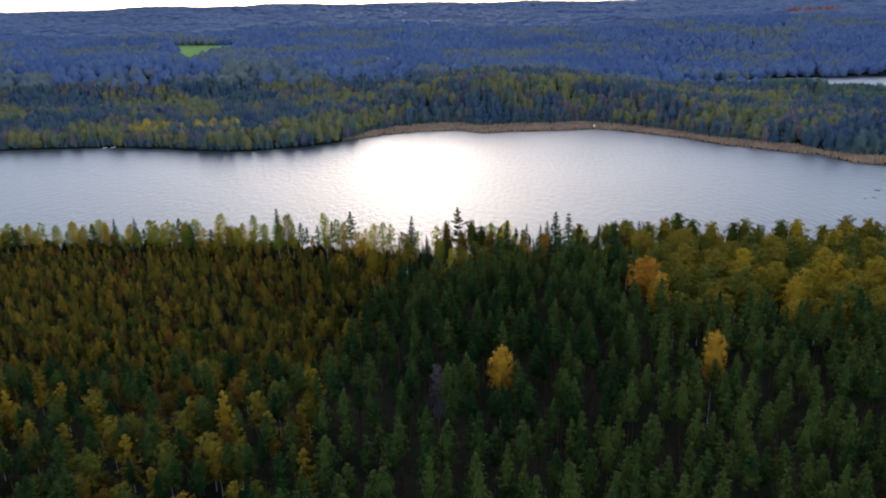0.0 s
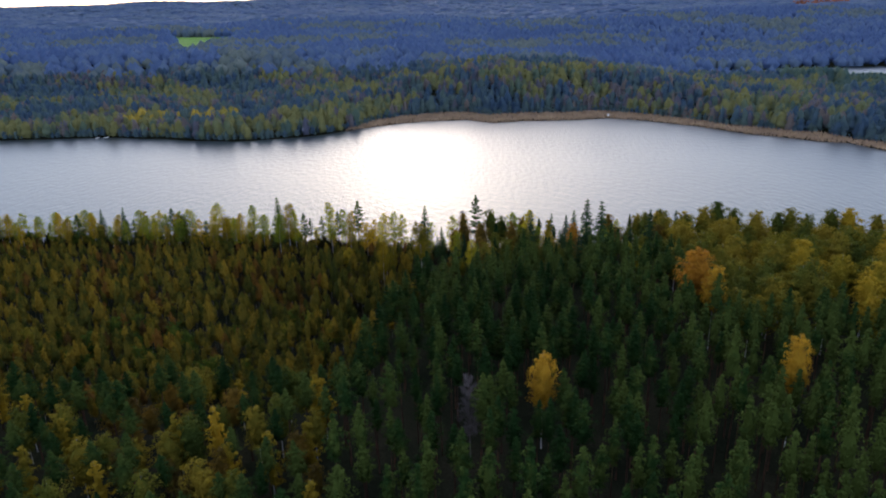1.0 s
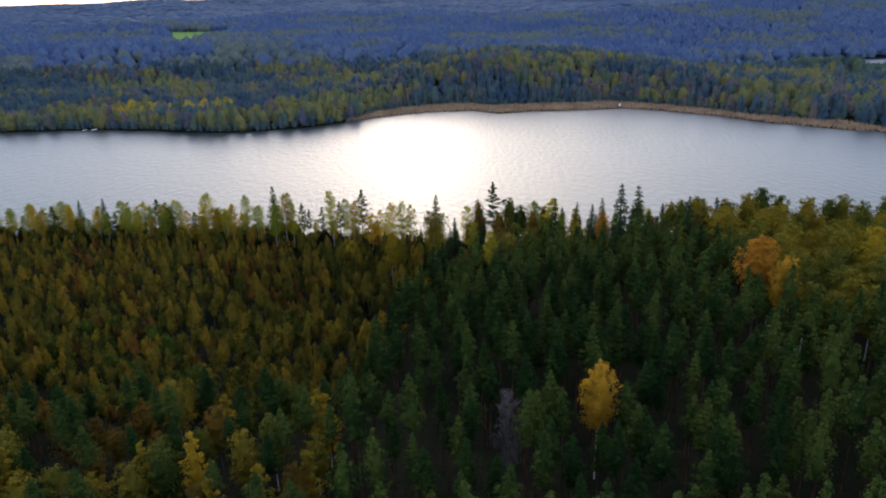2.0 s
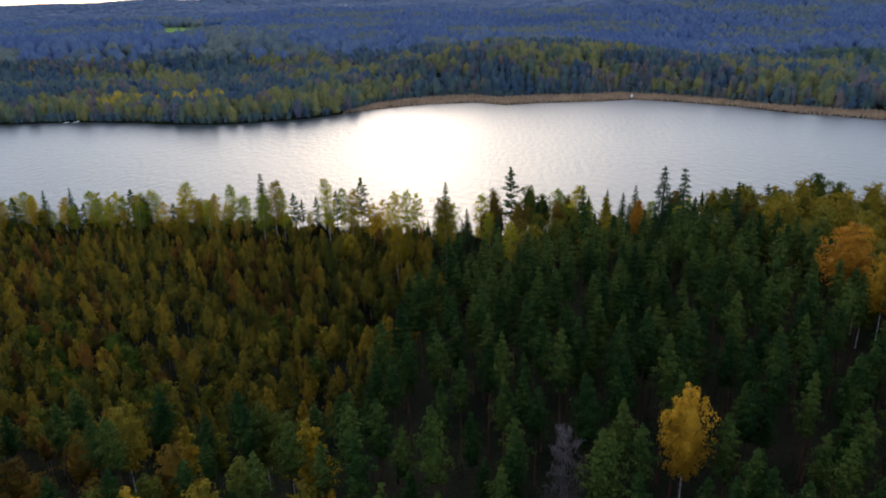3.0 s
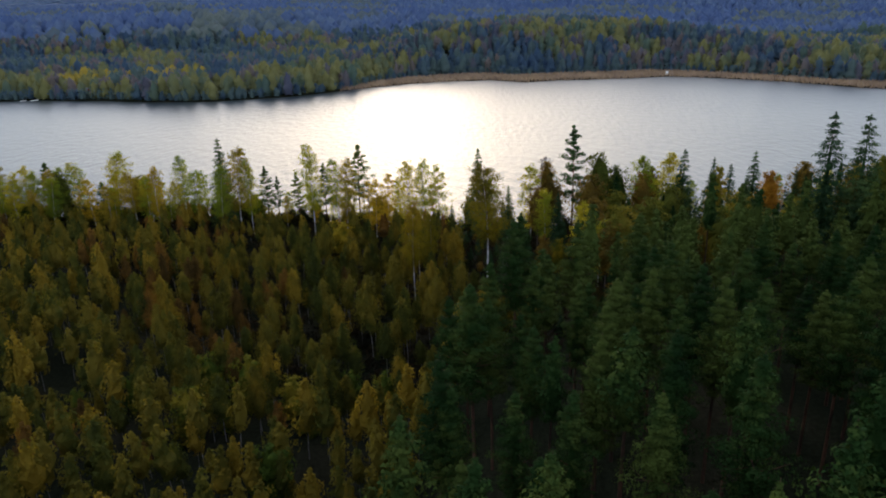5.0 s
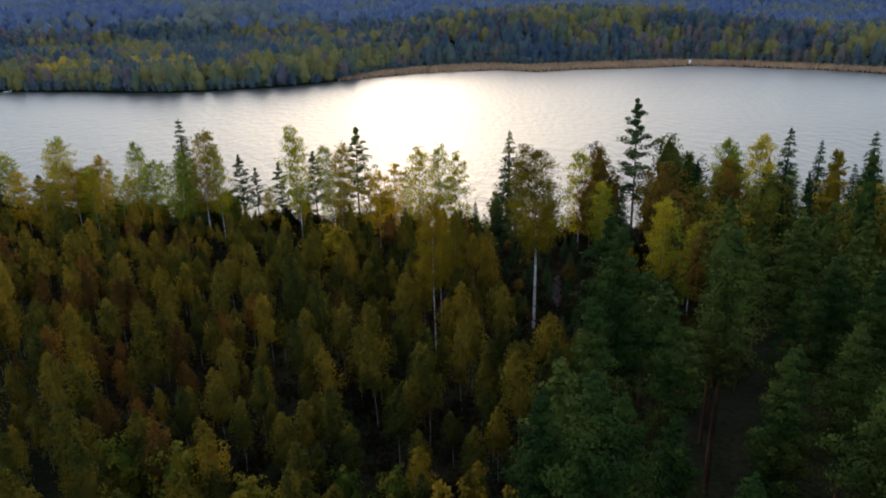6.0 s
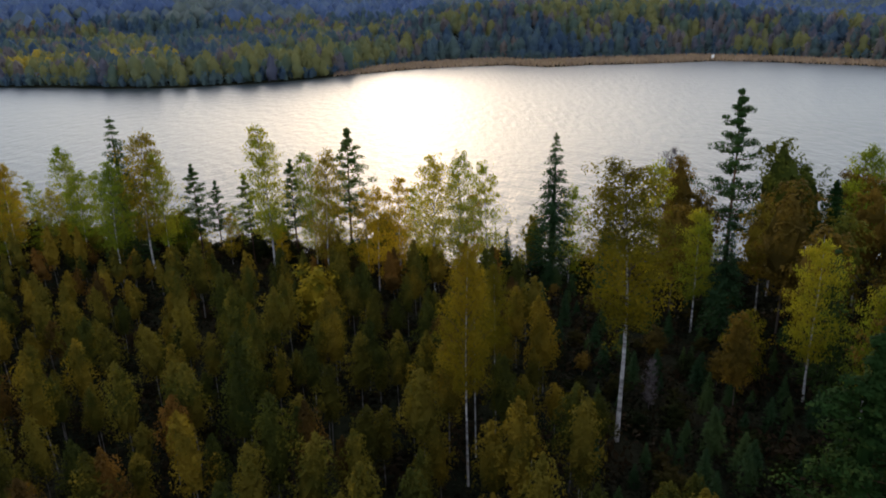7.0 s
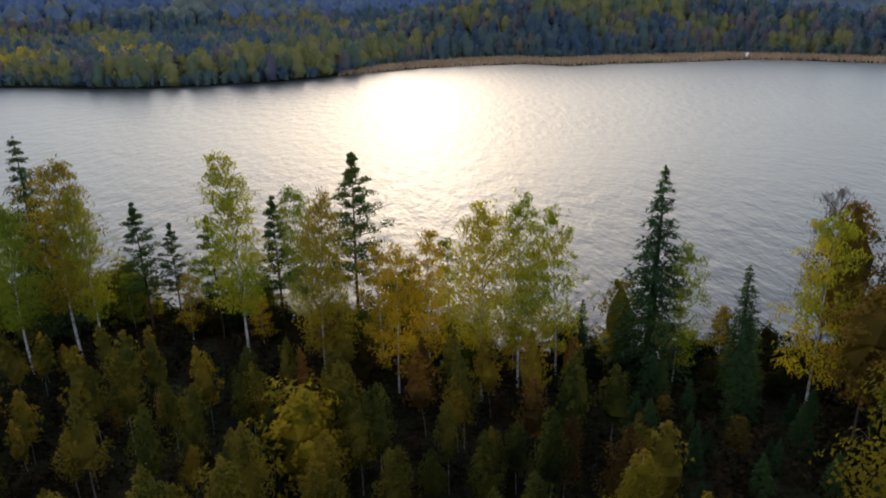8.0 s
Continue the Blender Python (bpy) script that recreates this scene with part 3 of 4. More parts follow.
def forest_stuff(name, label, shapes, mats, X, Y, size, tall, rng, wood=True, soft=False):
    """Uncountable trees joined into one object, each with a tone of its own."""
    allV, allF, allI, allT, n = [], [], [], [], 0
    Z = ground_height(X, Y) - 0.15
    kind = rng.integers(0, len(shapes), len(X))
    turn = rng.uniform(0, 6.28, len(X))
    tones = rng.uniform(-0.5, 0.5, len(X))
    for k, shape in enumerate(shapes):
        pick = np.where(kind == k)[0]
        if not len(pick):
            continue
        pieces = [(shape[1], 0)] + ([(shape[0], 1)] if wood else [])
        c, s = np.cos(turn[pick])[:, None], np.sin(turn[pick])[:, None]
        for (v, f), slot in pieces:
            sz = size[pick][:, None]
            vx = (v[None, :, 0] * c - v[None, :, 1] * s) * sz + X[pick][:, None]
            vy = (v[None, :, 0] * s + v[None, :, 1] * c) * sz + Y[pick][:, None]
            vz = v[None, :, 2] * sz * tall[pick][:, None] + Z[pick][:, None]
            V = np.stack([vx, vy, vz], -1).reshape(-1, 3)
            F = (f[None] + (np.arange(len(pick)) * len(v))[:, None, None]).reshape(-1, 3) + n
            allV.append(V); allF.append(F); allI.append(np.full(len(F), slot)); n += len(V)
            allT.append(np.repeat(tones[pick], len(f)))
    ob = mesh_object(name, np.concatenate(allV), np.concatenate(allF), mats, np.concatenate(allI), soft)
    tone = ob.data.attributes.new("tree_tone", "FLOAT", "FACE")
    tone.data.foreach_set("value", np.concatenate(allT).astype(np.float32))
    return tagged(ob, label, "forest", kind="stuff")


def scatter(rng, x0, x1, y0, y1, gap, keep, turned=0.42):
    """Loose natural spacing of places in a box, those where keep(x, y) holds."""
    cx, cy, half = (x0 + x1) / 2, (y0 + y1) / 2, math.hypot(x1 - x0, y1 - y0) / 2 + gap
    xs, ys = np.meshgrid(np.arange(-half, half, gap), np.arange(-half, half, gap * 0.87))
    xs = xs + (np.arange(xs.shape[0]) % 2)[:, None] * gap / 2
    u, v = xs.ravel() + rng.uniform(-0.44, 0.44, xs.size) * gap, ys.ravel() + rng.uniform(-0.44, 0.44, xs.size) * gap
    u, v = u + 0.35 * gap * np.sin(v / (gap * 5.3)), v + 0.35 * gap * np.sin(u / (gap * 4.1))
    X, Y = cx + u * math.cos(turned) - v * math.sin(turned), cy + u * math.sin(turned) + v * math.cos(turned)
    ok = (X > x0) & (X < x1) & (Y > y0) & (Y < y1)
    X, Y = X[ok], Y[ok]
    ok = keep(X, Y)
    return X[ok], Y[ok]


rng = np.random.default_rng(7)

# shapes
pine_shapes = [pine(rng, 20, 1.5 + 0.14 * (i % 3), 0.59 + 0.02 * (i % 2), 10, 6, 2, 28, 0.165, 0.2, 0.34, 0.4, irregular=0.34, tall=0.7, sharp=1.6) for i in range(6)]
edge_pine_shapes = [pine(rng, 20, 1.95 + 0.16 * (i % 3), 0.48, 12, 6, 3, 66, 0.105, 0.2, 0.32, 0.14, irregular=0.3, limbs_to=0.4, tall=0.6, sharp=1.4) for i in range(4)]
pine_far_shapes = [pine(rng, 20, 1.5 + 0.14 * (i % 3), 0.59, 8, 5, 1, 18, 0.25, 0.2, 0.46, 0.52, irregular=0.32, sides=3, tall=0.7, sharp=1.6) for i in range(5)]
birch_shapes = [plume(rng, 7.2, 1.4 + 0.12 * (i % 3), 0.4, 28, 60, 0.105, 0.05, pointed=0.6) for i in range(6)]
birch_far_shapes = [plume(rng, 7.2, 1.5 + 0.12 * (i % 3), 0.38, 15, 21, 0.21, 0.05, 3, 0.6, 0.6) for i in range(5)]
round_shapes = [broadleaf(rng, 18, 4.2, 0.36, 32, 6, 13, 0.33, 0.16, 0.02, 0.0, twiggy=False, heart=0.7, least=0.88, spread=0.36) for i in range(4)]
ball_shapes = [broadleaf(rng, 18, 3.6, 0.5, 40, 8, 18, 0.22, 0.17, 0.02, 0.0, heart=0.72, least=0.9, spread=0.3) for i in range(2)]
slim_shapes = [broadleaf(rng, 16, 2.6, 0.22, 24, 6, 12, 0.31, 0.13, 0.02, 0.35, heart=0.5, least=0.75) for i in range(3)]
tall_birch_shapes = [broadleaf(rng, 20, 3.3, 0.34, 36, 8, 24, 0.34, 0.15, 0.04, 0.2, 0.3, least=0.7, strand=0.13, spread=0.4) for i in range(5)]
near_birch_shapes = [broadleaf(rng, 20, 3.0, 0.48, 38, 8, 46, 0.13, 0.16, 0.04, 0.1, 0.2, least=0.75, spread=0.45) for i in range(2)]
small_birch_shapes = [broadleaf(rng, 13, 2.4, 0.22, 24, 6, 22, 0.3, 0.09, 0.03, 0.25, 0.2, least=0.7, strand=0.12, spread=0.4) for i in range(4)]
shore_pine_shapes = [pine(rng, 17, 3.1, 0.36, 10, 5, 3, 60, 0.14, 0.19, 0.24, 0.0, 0.2, 1.35, irregular=0.3, limbs_to=0.9, tall=0.5) for i in range(3)]
spruce_shapes = [conifer(rng, 20, 3.9, 0.05, 24, 7, 5, 11, 0.5, 0.2, 0.0, 0.2, 0.19, 0.16, heart=0.16, limbs_to=0.3, lift=-0.1, power=0.85, wild=0.5) for i in range(3)]
bare_shapes = [broadleaf(rng, 15, 2.4, 0.3, 30, 8, 9, 0.7, 0.12, 0.03, 0.2, strand=0.05, heart=0.0, least=0.7) for i in range(2)]
bush_shapes = [broadleaf(rng, 7, 3.4, 0.03, 24, 6, 14, 0.27, 0.1, 0.02, 0.0, twiggy=False, heart=0.6, least=0.8) for i in range(3)]

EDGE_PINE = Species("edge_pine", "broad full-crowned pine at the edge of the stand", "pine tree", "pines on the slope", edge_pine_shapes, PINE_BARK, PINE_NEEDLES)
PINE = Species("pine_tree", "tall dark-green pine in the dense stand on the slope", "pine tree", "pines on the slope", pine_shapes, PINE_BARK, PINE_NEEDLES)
YOUNG = Species("young_birch", "slim young birch with golden-brown autumn leaves", "birch tree", "young birches on the low ground", birch_shapes, YOUNG_BARK, YOUNG_BIRCH_LEAVES)
YOUNG_O = Species("young_birch", "slim young birch with olive-green leaves beginning to turn", "birch tree", "young birches on the low ground", birch_shapes, YOUNG_BARK, OLIVE_LEAVES)
YOUNG_R = Species("young_birch", "slim young birch with rust-brown autumn leaves", "birch tree", "young birches on the low ground", birch_shapes, YOUNG_BARK, RUST_LEAVES)
ASPEN = Species("aspen_tree", "round yellow-green aspen turning in autumn", "aspen tree", "aspens on the slope", round_shapes, BIRCH_BARK, ASPEN_LEAVES)
GOLD = Species("golden_birch", "birch with bright golden autumn crown among pines", "birch tree", "golden birches", slim_shapes, BIRCH_BARK, BIRCH_GOLD)
YELLOW = Species("yellow_aspen", "round aspen in full yellow autumn leaf", "aspen tree", "aspens on the slope", round_shapes, BIRCH_BARK, YELLOW_LEAVES)
DEEP = Species("deep_gold_birch", "round birch with deep gold autumn crown among pines", "birch tree", "golden birches", ball_shapes, BIRCH_BARK, DEEP_GOLD)
ORANGE = Species("orange_maple", "broad maple with orange autumn leaves", "maple tree", "orange maples", ball_shapes, SPRUCE_BARK, ORANGE_LEAVES)
BIRCH = Species("tall_birch", "tall white-trunked birch by the lake shore", "birch tree", "birches along the shore", tall_birch_shapes, BIRCH_BARK, BIRCH_GREEN)
NEAR_BIRCH = Species("white_birch", "tall white-trunked birch with olive-yellow crown above the thicket", "birch tree", "birches along the shore", near_birch_shapes, BIRCH_BARK, GOLDEN_OLIVE)
BIRCH_Y = Species("yellow_birch", "tall white-trunked birch with yellowing crown by the shore", "birch tree", "birches along the shore", tall_birch_shapes, BIRCH_BARK, BIRCH_GOLD)
SMALL = Species("small_birch", "small thin birch at the water's edge", "birch tree", "small birches along the shore", small_birch_shapes, BIRCH_BARK, BIRCH_GREEN)
SMALL_Y = Species("small_yellow_birch", "small birch with golden leaves at the water's edge", "birch tree", "small birches along the shore", small_birch_shapes, BIRCH_BARK, BIRCH_GOLD)
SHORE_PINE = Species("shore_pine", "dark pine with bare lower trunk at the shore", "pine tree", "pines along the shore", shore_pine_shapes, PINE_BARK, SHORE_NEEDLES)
SPRUCE = Species("spruce_tree", "dark pointed spruce standing at the lake shore", "spruce tree", "spruces along the shore", spruce_shapes, SPRUCE_BARK, SPRUCE_NEEDLES)
BUSH = Species("willow_bush", "broad yellow-green willow bush among young birches", "bush", "bushes on the low ground", bush_shapes, SPRUCE_BARK, BUSH_LEAVES)
MAPLE = Species("maple_bush", "broad maple bush with yellow leaf tips on the bank", "bush", "maple bushes", bush_shapes, SPRUCE_BARK, MAPLE_LEAVES)
SHRUB = Species("shore_shrub", "low shrub of the bank with the trees' shade put in its colour", "bush", "shrubs along the bank", bush_shapes, SPRUCE_BARK, SHADED_SHRUB_LEAVES)
BARE = Species("bare_tree", "leafless pale grey tree among the pines", "tree", "bare trees", bare_shapes, BARE_TWIGS, BARE_TWIGS)
RUSSET = Species("russet_tree", "leafy tree with russet-brown autumn crown", "tree", "russet trees", round_shapes, SPRUCE_BARK, RUSSET_LEAVES)

NATURAL = {NEAR_BIRCH: 20.0, PINE: 20.0, EDGE_PINE: 20.0, YOUNG: 7.2, YOUNG_O: 7.2, YOUNG_R: 7.2, ASPEN: 18.0, GOLD: 16.0, DEEP: 18.0, YELLOW: 18.0, ORANGE: 18.0, BIRCH: 20.0, BIRCH_Y: 20.0, SMALL: 13.0, SMALL_Y: 13.0, SHORE_PINE: 17.0, SPRUCE: 20.0, BUSH: 7.0, MAPLE: 7.0, SHRUB: 7.0, RUSSET: 18.0, BARE: 15.0}
TAKEN = []


def stand(species, x, y, top, width=1.0):
    """A single tree whose tip reaches the height top."""
    g = float(ground_height(x, y))
    k = (top - g + 0.12) / NATURAL[species]
    m = pose(x, y, g - 0.12, 0, 0, rng.uniform(0, 360)) @ Matrix.Diagonal((k * width, k * width, k, 1))
    TAKEN.append((x, y))
    return species.plant(int(rng.integers(0, 9)), m)


# the shore, from one end to the other: kind, x, y, height of the tip, width
SHORE_A = [
    (SPRUCE, -66.5, 272, 21, 1.02), (BIRCH_Y, -62.0, 267.5, 20, 1.08), (BIRCH, -59.4, 267, 17.5, 0.84), (BIRCH, -65.0, 265, 17, 1.08), (SHORE_PINE, -57.2, 272.4, 14.6, 0.9),
    (SHORE_PINE, -55.8, 276, 11.5, 0.8), (SHORE_PINE, -50.4, 272, 13.2, 0.9), (BIRCH, -46, 265.3, 20.6, 0.90), (SHORE_PINE, -44.8, 273.4, 14.6, 0.9), (BIRCH, -42, 272, 16, 0.96),
    (BIRCH_Y, -38.5, 260, 18.5, 0.84), (SHORE_PINE, -37.3, 272.9, 18.6, 1.0), (SMALL_Y, -32.8, 261, 13.8, 1.0), (SMALL_Y, -30.3, 262, 14.6, 1.0), (SMALL_Y, -34.5, 266, 12.5, 1.0),
    (BIRCH, -26.2, 259, 18, 1.08), (BIRCH, -23.2, 260.4, 17.7, 0.84), (SMALL, -19.7, 263.5, 16, 0.9), (SPRUCE, -17.3, 264.8, 7.0, 0.96),
]
SHORE_B = [
    (SPRUCE, -12.1, 262.5, 19, 1.02), (NEAR_BIRCH, -12.4, 228.3, 23.4, 1.1), (NEAR_BIRCH, -24.2, 224, 18.9, 0.7), (NEAR_BIRCH, -21.4, 233, 14.5, 0.7), (NEAR_BIRCH, -23.4, 227.5, 17, 0.6),
    (SHORE_PINE, 6.1, 255.6, 24.3, 0.8), (ASPEN, 11.2, 255.5, 19, 0.8), (RUSSET, 1.5, 259.5, 16.6, 0.7), (SMALL, -2.0, 256, 17.3, 1.0), (RUSSET, 7.2, 245, 17, 0.95),
    (PINE, 12.0, 247, 16.5, 1.2), (RUSSET, 17.8, 250, 15.8, 0.8), (BIRCH, 24.0, 255, 19, 1.14), (SPRUCE, 38.4, 225.6, 30, 1.02), (SPRUCE, 42.2, 223.3, 29.8, 1.02),
    (SPRUCE, 23.7, 246, 21, 0.96), (SPRUCE, 31.5, 252, 18, 0.84), (SPRUCE, 39.5, 252, 19, 0.96), (ORANGE, 37, 240, 18, 0.7),
]
SHORE_C = [
    (GOLD, 29, 243, 18.5, 1.0), (SPRUCE, 62, 240, 22, 0.96), (BIRCH, 19, 252, 19, 1.08), (SPRUCE, 72, 245, 20, 0.96), (MAPLE, -38.3, 249.5, 8.2, 1.05),
    (MAPLE, 0.1, 236, 8.0, 0.65), (SHRUB, -36, 263, 4.5, 1.0), (RUSSET, -3.3, 230, 11, 0.7), (BUSH, -13.6, 266, 8, 0.6), (SMALL, -73.7, 281, 12.4, 1.0),
    (BIRCH, -78.6, 282, 16, 0.96), (BIRCH_Y, -80.5, 270, 16, 1.0), (BIRCH, -91.8, 278, 17.8, 1.25), (BIRCH, -102, 281, 15.2, 1.35), (BIRCH_Y, -87, 274, 14, 1.2), (SMALL, -108, 284, 13.5, 1.0),
    (BIRCH, -112, 281, 13.5, 1.08), (SMALL, -117, 282, 13, 1.0), (BIRCH, -121.5, 281, 15.5, 1.20), (SPRUCE, -128, 281, 16.3, 0.9),
]
SHORE_D = [
    (SPRUCE, -138, 284, 15, 0.96), (BIRCH, -146, 286, 14.5, 1.20), (SMALL, -151, 285, 12.5, 1.1), (BIRCH, -158, 287, 13.5, 1.20), (SMALL_Y, -166, 288, 11, 1.0),
    (SMALL, -174, 289, 10, 1.2), (BIRCH, -186, 290, 12.5, 1.44), (SMALL, -197, 291, 10, 1.2), (SMALL, -10, 262, 13, 1.0), (SPRUCE, -6, 259, 12, 0.96),
    (SPRUCE, -7.5, 255, 10, 0.96), (SMALL, -28.5, 268, 12, 1.0), (SMALL_Y, -21.5, 266, 12, 1.0), (SMALL, -40, 275, 9, 1.0), (SMALL, -48, 275, 9, 1.0),
    (SMALL, -84, 282, 11, 1.0),
]
for row in SHORE_A + SHORE_B + SHORE_C + SHORE_D:
    stand(*row)

# the rest of the belt along the shore
X, Y = scatter(rng, -225, -66, 258, 300, 4.5, lambda x, y: (y < np.interp(x, NEAR_X, NEAR_Y) - 1.5) & (y > np.interp(x, NEAR_X, NEAR_Y) - 13))
for x, y in zip(X, Y):
    if min(math.hypot(x - a, y - b) for a, b in TAKEN) > 2.4:
        stand([BIRCH, SMALL, SMALL_Y, BIRCH, BIRCH_Y, BIRCH, SHORE_PINE, ASPEN][int(rng.integers(0, 8))], x, y, rng.uniform(9.5, 14.5), rng.uniform(1.0, 1.35))
X, Y = scatter(rng, -225, -60, 258, 302, 3.2, lambda x, y: (y < np.interp(x, NEAR_X, NEAR_Y) - 0.6) & (y > np.interp(x, NEAR_X, NEAR_Y) - 9))
for x, y in zip(X, Y):
    if min(math.hypot(x - a, y - b) for a, b in TAKEN) > 1.2:
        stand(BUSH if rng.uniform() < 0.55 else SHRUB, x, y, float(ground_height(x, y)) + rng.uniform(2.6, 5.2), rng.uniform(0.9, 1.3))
X, Y = scatter(rng, -64, 2, 262, 280, 3.4, lambda x, y: (y < np.interp(x, NEAR_X, NEAR_Y) - 0.8) & (y > np.interp(x, NEAR_X, NEAR_Y) - 8))
for x, y in zip(X, Y):
    if min(math.hypot(x - a, y - b) for a, b in TAKEN) > 1.8:
        stand([SMALL, SMALL_Y, SMALL, SHORE_PINE, BUSH][int(rng.integers(0, 5))], x, y, rng.uniform(4.0, 8.5), rng.uniform(1.0, 1.4))

X, Y = scatter(rng, -60, 8, 258, 282, 2.5, lambda x, y: (y < np.interp(x, NEAR_X, NEAR_Y) - 0.7) & (y > np.interp(x, NEAR_X, NEAR_Y) - 6))
for x, y in zip(X, Y):
    if min(math.hypot(x - a, y - b) for a, b in TAKEN) > 1.0:
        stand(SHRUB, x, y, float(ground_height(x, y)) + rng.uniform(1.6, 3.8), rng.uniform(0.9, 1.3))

# single trees that stand out within the woods
SINGLE = [
    (DEEP, 11.6, 133, 27.0, 0.72), (ORANGE, 55.7, 180.5, 29.5, 1.1), (DEEP, 56.5, 171, 28.5, 0.7), (DEEP, 56.2, 131.3, 30.5, 0.55),
    (GOLD, -45.4, 125.5, 22.5, 0.9), (GOLD, -60.5, 114, 20.5, 1.1), (GOLD, -52, 104, 20, 0.9), (GOLD, -36, 99, 20.5, 0.9), (GOLD, -46, 97, 19, 0.9),
    (PINE, -15.3, 127.9, 29.5, 1.0), (PINE, 24.9, 140.7, 29.5, 1.1), (EDGE_PINE, -12.1, 193, 25.2, 1.05), (EDGE_PINE, -10.2, 205, 22.3, 1.3), (EDGE_PINE, -6.1, 192.2, 25.2, 1.1), (EDGE_PINE, -17.7, 175.8, 25, 1.1), (EDGE_PINE, 1.4, 194.2, 22.5, 1.1),
    (EDGE_PINE, -15.5, 187, 23, 1.05), (EDGE_PINE, 3.5, 203, 22.5, 1.2), (BARE, -1.6, 130.5, 24.5, 0.9), (BARE, -9.5, 231, 7, 0.8), (BARE, 1.8, 262, 17, 0.9), (BUSH, -31, 196, 6.2, 0.7), (BUSH, -78, 190, 6.5, 0.8), (BUSH, -61, 170, 8.6, 0.7),
    (BUSH, -44.5, 192, 5.2, 0.7), (BUSH, -82, 178, 6.5, 0.8), (BUSH, -110, 176, 5.5, 1.0),
]
# pines of the slope whose tips stand out: x, y, height of the tip, width
SLOPE_PINES = [
    (-0.1, 166.0, 27.2, 1), (4.3, 171.5, 26.5, 0.9), (16.3, 178.4, 25.6, 1), (12.8, 162.7, 27.4, 1), (25.0, 191.7, 23.9, 0.9), (3.3, 155.6, 27.6, 0.9),
    (-1.0, 150.9, 27.7, 1), (0.6, 146.9, 27.8, 1), (7.5, 147.8, 27.8, 0.95), (12.2, 150.9, 27.7, 1), (27.2, 168.4, 26.9, 1.1), (-6.6, 147.0, 27.8, 0.85),
    (-8.3, 149.6, 25.1, 1.1), (-14.6, 153.4, 25.0, 1.05), (-19.0, 153.2, 25.0, 1), (-20.7, 146.9, 25.2, 0.9), (-22.9, 157.3, 24.9, 1), (-19.7, 177.9, 23.1, 1),
    (-16.0, 177.5, 23.1, 0.9), (-12.5, 167.8, 24.3, 0.9), (-8.0, 164.6, 26.5, 1.15), (-2.6, 176.6, 25.8, 0.9), (-14.5, 140.3, 25.4, 0.85), (1.1, 134.6, 28.0, 1),
]
for row in SINGLE:
    stand(*row)
for x, y, top, width in SLOPE_PINES:
    stand(EDGE_PINE if y > 170 else PINE, x, y, top, width)
TAKEN_XY = np.array(TAKEN)


def clear_of(X, Y, gap):
    d = np.hypot(X[:, None] - TAKEN_XY[None, :, 0], Y[:, None] - TAKEN_XY[None, :, 1])
    return d.min(1) > gap


def pine_side(X, Y):
    """Where the tall stand grows: the slope beyond the low ground."""
    edge = np.interp(Y, [60, 138, 150, 165, 195, 203, 212, 240], [-400, -400, -60, -24, -19, -8, 4, 14])
    return (X > edge + 2.0 * wobble(X, Y, 6)) & (Y < 222 + 0.10 * np.minimum(X, 60))


def in_view(X, Y, pad=14):
    return np.abs(X) < 0.66 * (Y + 45) + pad


def aspen_side(X, Y):
    return (X > 62 + 5 * wobble(X, Y, 9)) & (Y > 158 + 6 * wobble(X, Y, 13))


def canopy(x, y):
    """Height of the tops of the tall stand, which sinks towards the lake and its open edge."""
    return np.interp(y, [140, 165, 195, 215, 240], [28.2, 27.5, 23.7, 21.7, 20.5]) - 2.6 * smooth(-4, -10, x)


X, Y = scatter(rng, -140, 190, 52, 248, 5.6, lambda x, y: pine_side(x, y) & in_view(x, y) & ~aspen_side(x, y))
ok = clear_of(X, Y, 2.6)
X, Y = X[ok], Y[ok]
keep_right = X > -24 + 4 * wobble(X, Y, 9)
X, Y = X[keep_right], Y[keep_right]
near = np.argsort(np.hypot((X - 8) * 1.0, (Y - 150) * 0.75))[:150]
mask = np.zeros(len(X), bool); mask[near] = True
for x, y in zip(X[mask], Y[mask]):
    species = EDGE_PINE if (x < 24 and 148 < y < 225) else PINE
    stand(species, x, y, float(canopy(x, y)) + rng.uniform(-3.5, 0.6), rng.uniform(0.88, 1.12))
rest = ~mask
n = int(rest.sum())
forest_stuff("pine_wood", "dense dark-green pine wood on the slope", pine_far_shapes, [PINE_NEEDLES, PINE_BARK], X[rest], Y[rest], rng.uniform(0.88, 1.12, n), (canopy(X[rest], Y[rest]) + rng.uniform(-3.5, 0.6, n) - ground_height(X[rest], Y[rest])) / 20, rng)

# a lower mixed stand beside the pines
X, Y = scatter(rng, -120, -20, 56, 150, 5.3, lambda x, y: pine_side(x, y) & in_view(x, y) & (x <= -24 + 4 * wobble(x, y, 9)))
ok = clear_of(X, Y, 2.8)
for x, y in zip(X[ok], Y[ok]):
    pick = rng.uniform()
    species, tall = (PINE, rng.uniform(13, 17)) if pick < 0.6 else (ASPEN, rng.uniform(10, 14)) if pick < 0.82 else (GOLD, rng.uniform(10, 14)) if pick < 0.9 else (RUSSET, rng.uniform(8, 12))
    stand(species, x, y, float(ground_height(x, y)) + tall, 1.25 if species is PINE else 1.0)
TAKEN_XY = np.array(TAKEN)

